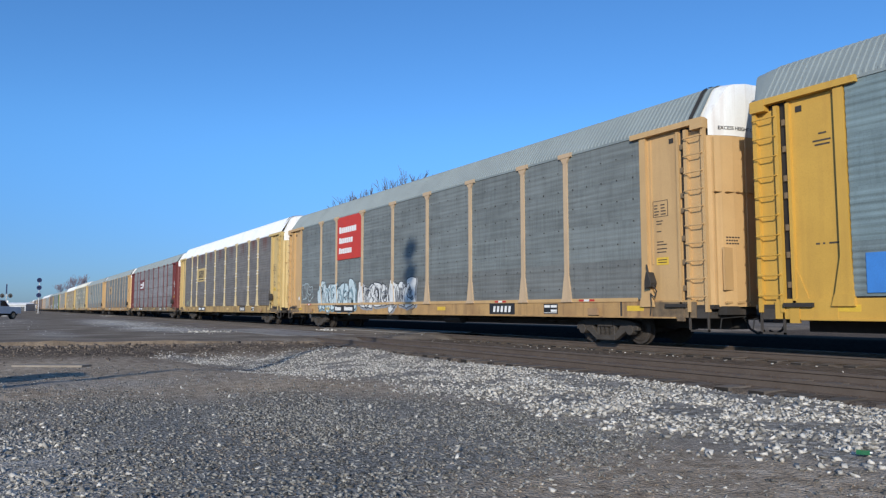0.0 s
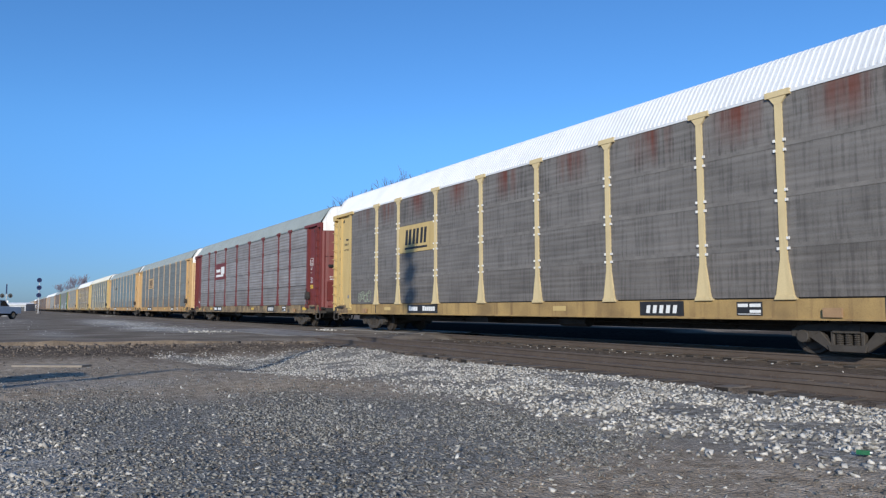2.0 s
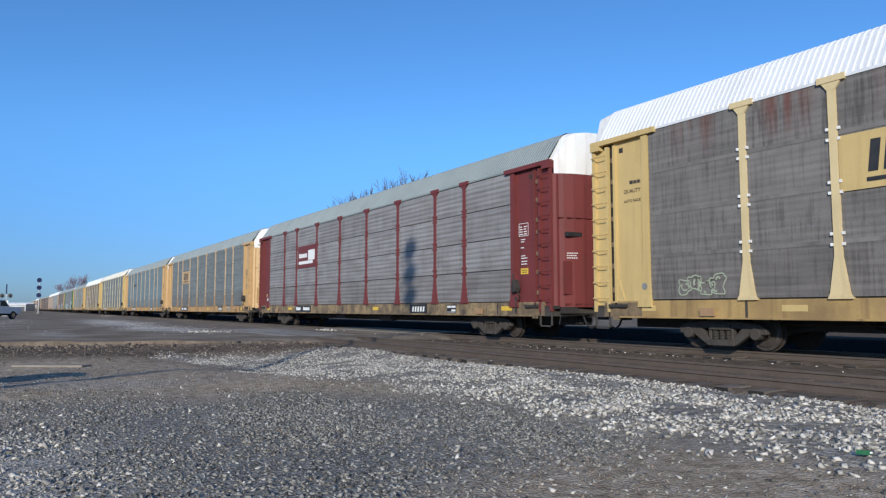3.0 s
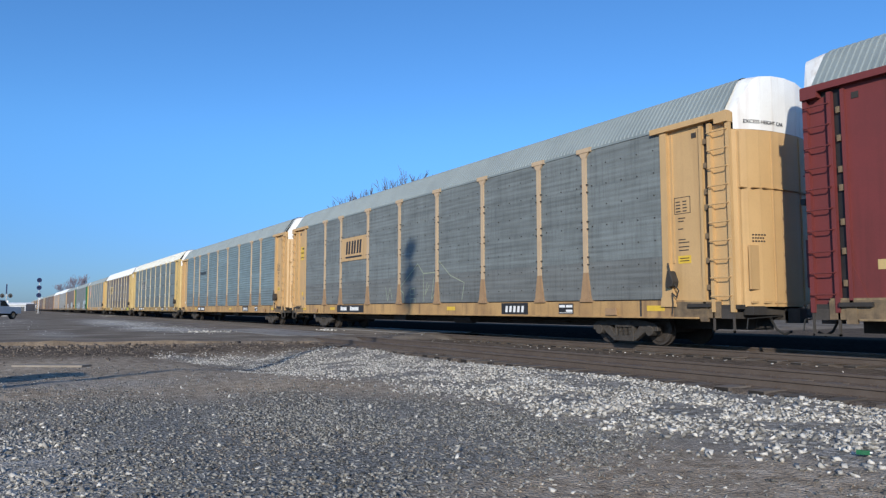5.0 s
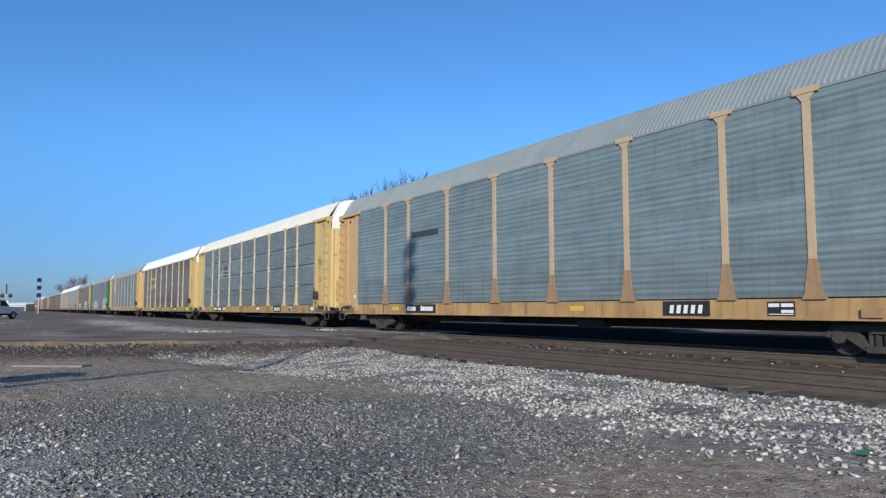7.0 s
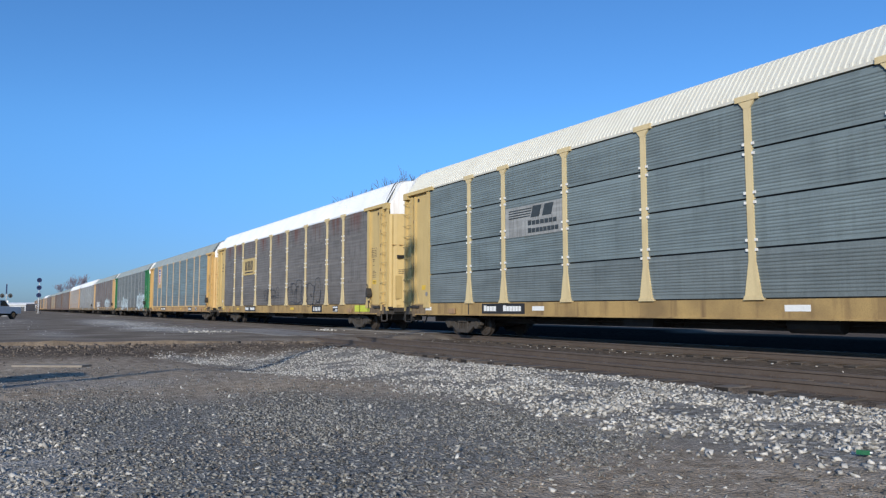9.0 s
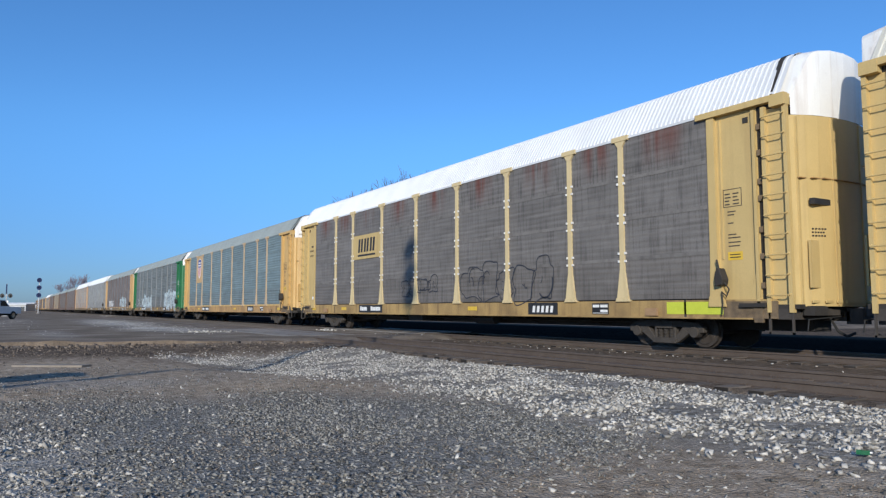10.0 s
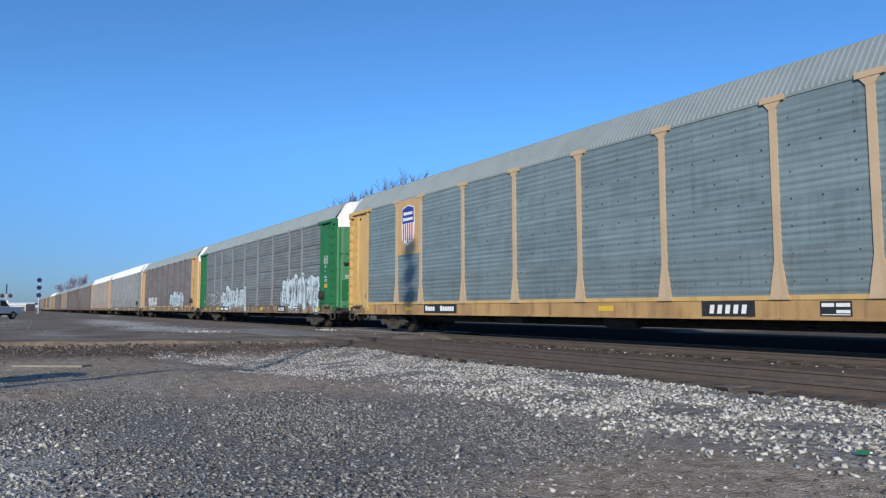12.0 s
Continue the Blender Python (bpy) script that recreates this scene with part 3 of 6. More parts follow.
def foot_bar_mesh(s):
    """Dark foot bar under an end plate and the grimy brackets over the coupler."""
    bm = bmesh.new()
    lo, hi = sorted((s * (BODY - 1.15), s * (BODY - 0.55)))
    box(bm, lo, hi, FACE - 0.06, FACE + 0.06, 0.97, 1.05)
    lo, hi = sorted((s * (BODY - 0.45), s * (BODY + 0.12)))
    box(bm, lo, hi, FACE + 0.05, FACE + 0.25, 0.93, 1.02)
    lo, hi = sorted((s * (BODY + 0.05), s * (BODY + 0.28)))
    box(bm, lo, hi, FACE + 0.3, FACE + 0.75, 0.80, 0.99)
    return mesh_of(bm, "foot_bar", bevel=0.012)


def door_seam_mesh(s):
    """Lap joint round the bowed door, in short lengths."""
    bm = bmesh.new()
    for i in range(10):
        y = -1.38 + i * 0.27
        x = s * (BODY - 0.03 + 0.42 * (1 - abs((y + 0.135) / HALF) ** 2.4))
        box(bm, x - 0.03, x + 0.03, y, y + 0.27, 3.555, 3.575)
    return mesh_of(bm, "door_seam")


M_CAP_HIGH = {s: cap_mesh(s, 6.38) for s in (-1, 1)}
M_FIT = {s: [f(s) for f in (flange_mesh, knuckle_mesh, latch_mesh, foot_bar_mesh, door_seam_mesh)] for s in (-1, 1)}


def stretch(ob, tall):
    """Make an upright part of a car taller, from the sill up."""
    ob.scale.z = tall
    ob.location.z = SILL1 * (1 - tall)
    return ob


def autorack(index, label, paint, panels, roof, cap, rail=None, door=None, big="", sills=None, name="autorack_car", tab=None, lips=False, posts=None, dust=None):
    """A covered car carrier: sills, posts, screens, roof, end doors, ladders, trucks."""
    car = empty(name, (car_x(index), TRACK_Y, 0), label, "railway car", "cars of the train")
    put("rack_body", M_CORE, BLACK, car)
    put("underframe", M_UNDER, STEEL_DARK, car)
    for s in (-1, 1):
        put("side_sill", M_SILL[s], {TAN: TAN_SILL, AMBER: TAN_SILL, CREAM: CREAM_SILL, ORANGE: RUST_SILL}.get(sills or paint, sills or paint), car)
    up = LIFT.get(index, 0.0)
    tall = (EAVE + up - SILL1) / (EAVE - SILL1)
    put("roof", M_ROOF[roof != ROOF_GREY, up], roof, car)
    put("eave_rail", M_EAVE, rail or roof, car, at=(0, 0, up))
    bays = BAYS_A if index in (1, 5) else BAYS_B
    edges = [-sum(bays) / 2 + sum(bays[:i]) for i in range(len(bays) + 1)]
    for x in edges[1:-1]:
        p = stretch(put("post", M_POST, posts or paint, car, at=(x, 0, 0)), tall)
        put("gusset", M_GUSSET, dust or posts or paint, p)
        if tab:
            for z in (2.12, 2.32, 3.08, 3.28, 4.08, 4.28):
                put("tab", M_CLIPS, tab, p, at=(0, 0, z)).scale.z = 0.55 if tab == TRUCK else 1.0
    for i, wd in enumerate(bays):
        xm = (edges[i] + edges[i + 1]) / 2
        for r in range(4):
            skin = PANEL["rusty"] if panels == "brown" and r == 3 else (PANEL_LOW if r == 0 else PANEL)[panels]
            put("panel", {"wide": M_PANEL_WIDE, "bold": M_PANEL_BOLD, "shallow": M_PANEL_SHALLOW}.get(big, M_PANEL)[wd], skin, car, at=(xm, FACE + 0.046, SILL1 + 0.03 + r * (ROW_H + up / 4))).scale.z = 1 + up / 4 / ROW_H
        if index in (2, 7):
            for r in (1, 2, 3):
                put("lap_joint", M_LAP[wd], LAP_DUST, car, at=(xm, 0, SILL1 + 0.03 + r * (ROW_H + up / 4)))
        if index in (1, 4, 8):
            tagged(put("bolts", M_BOLTS[wd], STEEL_DARK, car, at=(xm, 0, 0)), kind="stuff")
        if lips:
            put("kick_board", M_LIP[wd], paint, car, at=(xm, 0, 0))
    for s in (-1, 1):
        dm, trim, capm, corner, lintel, ladder, step, coup, lever = M_END[s]
        d = put("end_door", dm, door or paint, car)
        put("door_trim", trim, door or paint, d)
        put("roof_cap", M_CAP_HIGH[s] if roof != ROOF_GREY else capm, cap, car)
        if s > 0 and index in (1, 2, 5, 7, 8):
            put("roof_flashing", M_RIM[roof == ROOF_WHITE], STEEL_DARK, car)
        stretch(put("corner_plate", corner, paint, car), tall)
        put("lintel", lintel, paint, car, at=(0, 0, up))
        post = stretch(put("corner_sheet", ladder, paint, car), tall)
        for x in (BODY - 0.50, BODY - 0.02):
            put("stile", M_STILE, paint, post, at=(s * x, 0, 0))
        put("sill_end", M_SILL_END[s], paint if index == 0 else GRIME, car)
        for k in range(10):
            put("rung", M_RUNG, paint, post, at=(s * (BODY - 0.26), FACE, 1.22 + k * 0.405))
        if index < 12:
            flange, knuckle, latch, foot, seam = M_FIT[s]
            put("flange", flange, paint, post)
            for z in (1.35, 1.95, 2.5, 3.15, 3.5, 4.1, 4.65):
                put("hinge_knuckle", knuckle, GRIME, post, at=(0, 0, z))
            put("latch_pocket", latch, STEEL_DARK, post)
            put("foot_bar", foot, STEEL_DARK, car, "dark greasy foot bar")
            put("door_seam", seam, TAN_SILL if paint in (TAN, CREAM, AMBER, GOLD) else paint, d)
        put("end_sill", step, TRUCK, car)
        put("coupler", coup, TRUCK, car)
        put("brake_hose", lever, RUBBER, car)
        truck(car, s * 10.2)
    return car


CARS = []
# label, paint, screens, roof, roof cap, post paint, sill paint
for k, spec in enumerate([
    ("golden yellow autorack with blue grey screens and a blue painted patch", GOLD, "bluegrey", ROOF_GREY, ROOF_GREY, None, None),
    ("tan autorack with grey screens, a red sign panel and pale graffiti", TAN, "grey", ROOF_GREY, WHITE, PALE_TAN, None),
    ("yellow autorack with rust-stained sooty screens and a white roof", CREAM, "brown", ROOF_WHITE, WHITE, PALE_CREAM, None),
    ("oxide red autorack with dusty banded screens and a small white sign", MAROON, "silver", ROOF_GREY, WHITE, None, RUST_SILL),
    ("tan autorack with grey screens and a chalk drawing of a house", TAN, "grey", ROOF_GREY, WHITE, PALE_TAN, None),
    ("tan autorack with clean blue grey screens", TAN, "bluegrey", ROOF_GREY, WHITE, PALE_TAN, None),
    ("yellow autorack with blue grey banded screens and a cream roof", CREAM, "banded", ROOF_CREAM, WHITE, PALE_CREAM, None),
    ("yellow autorack with sooty brown screens, rust runs and a white roof", CREAM, "brown", ROOF_WHITE, WHITE, PALE_CREAM, None),
    ("tan autorack with blue grey screens and a blue shield sign", AMBER, "bluegrey", ROOF_GREY, WHITE, PALE_TAN, None),
    ("green autorack with grey screens and pale graffiti along its foot", GREEN, "grey", ROOF_GREY, WHITE, ZINC, ORANGE),
    ("tan autorack with brown rusted screens and graffiti", TAN, "dusty", ROOF_GREY, WHITE, UMBER, ORANGE),
    ("grey autorack with pale galvanised screens and a white roof", ZINC, "pale", ROOF_WHITE, WHITE, None, ORANGE),
    ("faded orange autorack with pale posts", ORANGE, "pale", ROOF_WHITE, WHITE, None, None),
    ("weathered brown autorack with dusty red screens", UMBER, "dusty", ROOF_GREY, ROOF_GREY, None, None),
    ("weathered brown autorack with sooty screens", UMBER, "brown", ROOF_GREY, ROOF_GREY, None, None),
    ("tan autorack with sooty screens", UMBER, "grey", ROOF_GREY, ROOF_GREY, TAN, None),
    ("brown autorack with dusty screens far down the train", UMBER, "dusty", ROOF_GREY, WHITE, None, None),
    ("orange autorack with pale screens far down the train", ORANGE, "grey", ROOF_WHITE, WHITE, None, None),
    ("tan autorack with grey screens far down the train", TAN, "grey", ROOF_GREY, ROOF_GREY, UMBER, None),
    ("tan autorack with brown screens far down the train", TAN, "brown", ROOF_GREY, WHITE, UMBER, None),
    ("brown autorack with pale screens near the end of the train", UMBER, "pale", ROOF_GREY, WHITE, None, None),
    ("tan autorack with dusty screens at the end of the train", TAN, "dusty", ROOF_GREY, WHITE, UMBER, None),
]):
    label, paint, panels, roof, cap, posts, sills = spec
    CARS.append(autorack(k, label, paint, panels, roof, cap, big={1: "shallow", 2: "shallow", 3: "bold", 4: "shallow", 6: "wide", 7: "shallow", 9: "bold"}.get(k, ""), posts=posts, sills=sills,
                         rail=ROOF_GREY if roof == ROOF_GREY else None,
                         tab=WHITE if k in (2, 6, 7) else TRUCK if k in (0, 4) else MAROON if k == 3 else None,
                         lips=k in (1, 8, 10, 12), dust=TAN_DUST if k in (4, 5) else None))

# ------------------------------------------------------------------ ground, road and tracks
NEAR_Y = 9.60            # centre line of the empty track
rng = np.random.default_rng(7)


def smooth(a, b, v):
    u = np.clip((v - a) / (b - a), 0, 1)
    return u * u * (3 - 2 * u)


def wave_noise(x, y, s, seed):
    """Cheap smooth noise from a few turned sine waves, about -1 to 1."""
    r = np.random.default_rng(seed)
    out = 0
    for k in range(6):
        a, ph, f = r.uniform(0, math.tau), r.uniform(0, math.tau), s * r.uniform(0.6, 1.7)
        out = out + np.sin((x * math.cos(a) + y * math.sin(a)) * f + ph + 1.3 * np.sin((y * math.cos(a) - x * math.sin(a)) * f * 0.7))
    return out / 3.2


def road_edge(y):
    return -23.6 + 0.38 * np.clip(y, -30, 6)


def ground_z(x, y):
    e = x - road_edge(y)                         # metres past the road's edge
    low = -0.13 - 0.02 * wave_noise(x, y, 0.9, 1) - 0.008 * wave_noise(x, y, 4.0, 2)
    berm = 0.025 * smooth(4.2, 5.4, y) * (1 - smooth(7.6, 8.3, y)) * (1 + 0.5 * wave_noise(x, y, 1.6, 3))
    low = low + berm
    low = low - 0.26 * np.exp(-((x + 15.6) / 3.4) ** 2 - ((y - 4.9) / 1.7) ** 2) + 0.07 * np.exp(-((x + 11.0) / 2.5) ** 2 - (y / 1.2) ** 2)   # ditch and hump
    bed = smooth(8.30, 8.38, y)                   # the track bed
    low = low - 0.08 * smooth(7.85, 8.15, y)
    z = low * (1 - bed) + (-0.145 + 0.006 * wave_noise(x, y, 5.0, 4)) * bed
    z = z - 0.05 * smooth(13.1, 13.25, y) * (1 - smooth(13.47, 13.55, y))
    road = 1 - smooth(-0.6, 0.3, e + 0.5)
    deck = -0.02 + 0.006 * wave_noise(x, y, 0.5, 5)
    rough = 0.035 * wave_noise(x, y, 5.0, 6) * smooth(0.0, 0.5, e) * (1 - smooth(3.5, 7.0, e)) * (1 - bed)
    z = z * (1 - road) + deck * road + rough
    flange = (np.abs(np.abs(y - NEAR_Y) - 0.75) < 0.1) | (np.abs(np.abs(y - TRACK_Y) - 0.75) < 0.1)
    z = np.where(flange, np.minimum(z, -0.145), z)
    return z


def fines(x, y):
    """A streak of pale crushed stone."""
    u = (x + 5.7) / 1.9
    return np.exp(-u ** 2 - ((y - 0.15 - 0.12 * wave_noise(x, y, 2.5, 35)) / 0.42) ** 2)


def zones(x, y):
    """Shares of pale ballast, brown dirt, asphalt and dark chippings."""
    e = x - road_edge(y)
    wob = 0.5 * wave_noise(x, y, 1.2, 11)
    near_edge = np.where(x > -9, 4.6, 4.6 + (x + 9) * 0.16)
    pale = smooth(-0.4, 0.7, y - near_edge + wob) * (1 - smooth(7.6, 8.2, y + 0.4 * wob)) * smooth(2.0, 5.0, e + wob)
    pale = np.maximum(pale, 0.8 * fines(x, y))
    dirt = np.maximum(smooth(-0.3, 0.8, e + 0.3 * wob) * (1 - smooth(4.0, 8.0, e + wob)), smooth(7.8, 8.3, y)) * (1 - pale)
    asphalt = 1 - smooth(-0.6, 0.3, e + 0.3 * wob)
    chips = smooth(-0.2, 0.9, 0.9 + wave_noise(x, y, 0.55, 12) * 0.8 - 0.30 * (x + 6)) * (1 - pale) * (1 - dirt) * (1 - asphalt) * (1 - smooth(7.6, 10.2, np.hypot(x, y) + wob))
    return pale, dirt, asphalt, chips


def spills(x, y):
    """Pale crushed stone and dust spilt over the road and on the dirt before it."""
    out = 0 * x
    for cx, cy, rx, ry, top in ((-37.0, 6.4, 5.0, 1.5, 0.95), (-54.0, 6.4, 16.0, 1.8, 0.75), (-30.4, 7.0, 1.2, 1.0, 0.8), (-31.0, 1.5, 4.0, 0.7, 0.35), (-10.9, 0.9, 0.7, 1.6, 0.3), (-5.9, 0.1, 1.5, 0.5, 0.35), (-62.0, -3.0, 26.0, 4.0, 0.35)):
        spill = top * np.clip(np.exp(-((x - cx) / rx) ** 2 - ((y - cy) / ry) ** 2) * (1.2 + 0.5 * wave_noise(x, y, 1.1, 71)), 0, 1)
        out = np.maximum(out, spill)
    return out


def ground():
    xs = np.concatenate([-np.geomspace(2600, 46, 40), np.arange(-45, -27, 0.5), np.arange(-27, 5, 0.11), np.geomspace(5.2, 1500, 34)])
    ys = np.concatenate([-np.geomspace(1500, 4, 28), np.arange(-3.8, 8.0, 0.11), np.arange(8.0, 17.0, 0.06), np.geomspace(17.2, 3000, 36)])
    gx, gy = np.meshgrid(xs, ys)
    x, y = gx.ravel(), gy.ravel()
    z = ground_z(x, y)
    nx, ny = len(xs), len(ys)
    i = np.arange(nx * ny).reshape(ny, nx)
    quads = np.stack([i[:-1, :-1], i[:-1, 1:], i[1:, 1:], i[1:, :-1]], -1).reshape(-1, 4)
    me = bpy.data.meshes.new("ground")
    me.vertices.add(len(x))
    me.vertices.foreach_set("co", np.stack([x, y, z], 1).ravel())
    me.loops.add(quads.size)
    me.loops.foreach_set("vertex_index", quads.ravel())
    me.polygons.add(len(quads))
    me.polygons.foreach_set("loop_start", np.arange(0, quads.size, 4))
    me.polygons.foreach_set("use_smooth", np.ones(len(quads), bool))
    me.update(calc_edges=True)
    col = me.color_attributes.new("cover", "FLOAT_COLOR", "POINT")
    col.data.foreach_set("color", np.stack(zones(x, y), 1).ravel().astype(np.float32))
    more = me.attributes.new("spill", "FLOAT", "POINT")
    more.data.foreach_set("value", spills(x, y).astype(np.float32))
    return me


def ground_material():
    m = bpy.data.materials.new("gravel and dirt")
    m.use_nodes = True
    t = m.node_tree
    b = t.nodes["Principled BSDF"]
    b.inputs["Roughness"].default_value = 0.95
    b.inputs["Specular IOR Level"].default_value = 0.0
    tc = t.nodes.new("ShaderNodeTexCoord")
    at = t.nodes.new("ShaderNodeAttribute")
    at.attribute_name = "cover"
    sep = t.nodes.new("ShaderNodeSeparateColor")
    t.links.new(at.outputs["Color"], sep.inputs[0])

    def tex(kind, s, detail=4.0):
        n = t.nodes.new(kind)
        n.inputs["Scale"].default_value = s
        if kind == "ShaderNodeTexNoise":
            n.inputs["Detail"].default_value = detail
        t.links.new(tc.outputs["Object"], n.inputs["Vector"])
        return n

    def ramp(src, stops):
        r = t.nodes.new("ShaderNodeValToRGB")
        t.links.new(src, r.inputs[0])
        el = r.color_ramp.elements
        while len(el) < len(stops):
            el.new(0.5)
        for k, (p, c) in zip(el, stops):
            k.position, k.color = p, (*c, 1)
        return r.outputs[0]

    def mix(f, a, c, kind="MIX"):
        x = t.nodes.new("ShaderNodeMix")
        x.data_type, x.blend_type = "RGBA", kind
        for sock, v in ((x.inputs[0], f), (x.inputs[6], a), (x.inputs[7], c)):
            if isinstance(v, float):
                sock.default_value = v
            else:
                t.links.new(v, sock)
        return x.outputs[2]

    patch, mid, fine = tex("ShaderNodeTexNoise", 0.5, 5.0), tex("ShaderNodeTexNoise", 7.0, 6.0), tex("ShaderNodeTexNoise", 55.0, 3.0)
    cell, cell2 = tex("ShaderNodeTexVoronoi", 38.0), tex("ShaderNodeTexVoronoi", 17.0)
    base = ramp(mid.outputs[0], [(0.3, (0.22, 0.172, 0.125)), (0.5, (0.345, 0.282, 0.215)), (0.7, (0.48, 0.405, 0.325))])
    chips = ramp(cell.outputs["Color"], [(0.15, (0.105, 0.10, 0.09)), (0.5, (0.22, 0.21, 0.19)), (0.9, (0.33, 0.32, 0.30))])
    pale = ramp(cell2.outputs["Color"], [(0.1, (0.15, 0.138, 0.12)), (0.5, (0.255, 0.235, 0.205)), (0.9, (0.43, 0.40, 0.36))])
    dirt = ramp(mid.outputs[0], [(0.3, (0.085, 0.068, 0.055)), (0.52, (0.135, 0.108, 0.086)), (0.72, (0.195, 0.162, 0.135))])
    road = ramp(patch.outputs[0], [(0.3, (0.17, 0.143, 0.117)), (0.55, (0.218, 0.186, 0.154)), (0.75, (0.28, 0.244, 0.206))])
    c = mix(at.outputs["Alpha"], base, chips)
    c = mix(sep.outputs[0], c, pale)
    c = mix(sep.outputs[1], c, dirt)
    c = mix(sep.outputs[2], c, road)
    sp = t.nodes.new("ShaderNodeAttribute")
    sp.attribute_name = "spill"
    crush = ramp(cell2.outputs["Color"], [(0.1, (0.33, 0.325, 0.31)), (0.5, (0.42, 0.41, 0.39)), (0.9, (0.52, 0.51, 0.49))])
    c = mix(sp.outputs["Fac"], c, crush)
    # shade beneath and behind the train, painted in as near-black ground
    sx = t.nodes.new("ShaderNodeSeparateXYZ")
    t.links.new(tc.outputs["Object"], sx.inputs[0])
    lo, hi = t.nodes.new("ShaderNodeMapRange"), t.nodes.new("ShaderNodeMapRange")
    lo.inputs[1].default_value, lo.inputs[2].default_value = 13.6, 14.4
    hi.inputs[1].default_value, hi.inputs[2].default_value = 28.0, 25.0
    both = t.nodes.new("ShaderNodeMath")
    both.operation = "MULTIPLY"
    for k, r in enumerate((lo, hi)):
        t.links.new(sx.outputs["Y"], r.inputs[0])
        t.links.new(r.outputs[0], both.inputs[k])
    under_shade = ramp(mid.outputs[0], [(0.3, (0.012, 0.011, 0.010)), (0.7, (0.035, 0.031, 0.028))])
    c = mix(both.outputs[0], c, under_shade)
    c = mix(0.55, c, ramp(fine.outputs[0], [(0.3, (0.55, 0.55, 0.55)), (0.5, (1, 1, 1)), (0.7, (1.3, 1.3, 1.3))]), "MULTIPLY")
    c = mix(0.4, c, ramp(patch.outputs[0], [(0.35, (0.7, 0.7, 0.72)), (0.65, (1.25, 1.2, 1.15))]), "MULTIPLY")
    t.links.new(c, b.inputs["Base Color"])
    h = t.nodes.new("ShaderNodeMath")
    h.operation = "ADD"
    t.links.new(cell.outputs["Distance"], h.inputs[0])
    t.links.new(fine.outputs[0], h.inputs[1])
    bp = t.nodes.new("ShaderNodeBump")
    bp.inputs["Strength"].default_value, bp.inputs["Distance"].default_value = 0.7, 0.02
    t.links.new(h.outputs[0], bp.inputs["Height"])
    t.links.new(bp.outputs[0], b.inputs["Normal"])
    return m


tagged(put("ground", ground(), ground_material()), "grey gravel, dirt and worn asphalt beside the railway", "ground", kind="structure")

# stones: many small convex lumps in one mesh
ICO = bmesh.new()
bmesh.ops.create_icosphere(ICO, subdivisions=1, radius=1.0)
ICO_V = np.array([v.co[:] for v in ICO.verts])
ICO_F = np.array([[v.index for v in f.verts] for f in ICO.faces])
ICO.free()
CUB_V = np.array([(a, b, c) for a in (-0.72, 0.72) for b in (-0.72, 0.72) for c in (-0.72, 0.72)])
CUB_F = np.array([(0, 1, 3), (0, 3, 2), (4, 6, 7), (4, 7, 5), (0, 4, 5), (0, 5, 1), (2, 3, 7), (2, 7, 6), (0, 2, 6), (0, 6, 4), (1, 5, 7), (1, 7, 3)])
OCT_V = np.array([(1, 0, 0), (-1, 0, 0), (0, 1, 0), (0, -1, 0), (0, 0, 1), (0, 0, -1)], float)
OCT_F = np.array([(0, 2, 4), (2, 1, 4), (1, 3, 4), (3, 0, 4), (2, 0, 5), (1, 2, 5), (3, 1, 5), (0, 3, 5)])


def stones(name, x, y, z, size, base_v, base_f):
    n, k = len(x), len(base_v)
    v = np.repeat(base_v[None], n, 0) * rng.uniform(0.45, 1.3, (n, k, 1))
    v *= np.stack([rng.uniform(0.9, 1.7, n), rng.uniform(0.6, 1.0, n), rng.uniform(0.35, 0.7, n)], 1)[:, None, :]
    tip = rng.normal(0, 0.55, n)
    c, s = np.cos(tip)[:, None], np.sin(tip)[:, None]
    v[..., 0], v[..., 2] = v[..., 0] * c - v[..., 2] * s, v[..., 0] * s + v[..., 2] * c
    a = rng.uniform(0, math.tau, n)
    c, s = np.cos(a)[:, None], np.sin(a)[:, None]
    v[..., 0], v[..., 1] = v[..., 0] * c - v[..., 1] * s, v[..., 0] * s + v[..., 1] * c
    v = v * size[:, None, None] + np.stack([x, y, z], 1)[:, None, :]
    f = (base_f[None] + (np.arange(n) * k)[:, None, None]).reshape(-1, 3)
    me = bpy.data.meshes.new(name)
    me.vertices.add(n * k)
    me.vertices.foreach_set("co", v.ravel())
    me.loops.add(f.size)
    me.loops.foreach_set("vertex_index", f.ravel())
    me.polygons.add(len(f))
    me.polygons.foreach_set("loop_start", np.arange(0, f.size, 3))
    me.update(calc_edges=True)
    return me


STONE_PALE = mat("pale limestone", (0.425, 0.40, 0.36), 0.9, dark=(0.255, 0.237, 0.208), scale=9, grain=70, vary=0.6, island=True, bump=0.3)
STONE_GREY = mat("grey chippings", (0.215, 0.206, 0.187), 0.9, dark=(0.128, 0.121, 0.108), scale=9, grain=70, vary=0.7, island=True, bump=0.3)
STONE_GRIT = mat("brown grit", (0.24, 0.195, 0.15), 0.95, dark=(0.13, 0.102, 0.08), scale=9, grain=50, vary=0.5, island=True, bump=0.3)
STONE_BROWN = mat("dusty clods", (0.15, 0.118, 0.092), 0.95, dark=(0.085, 0.066, 0.052), scale=9, grain=50, vary=0.45, island=True, bump=0.3)


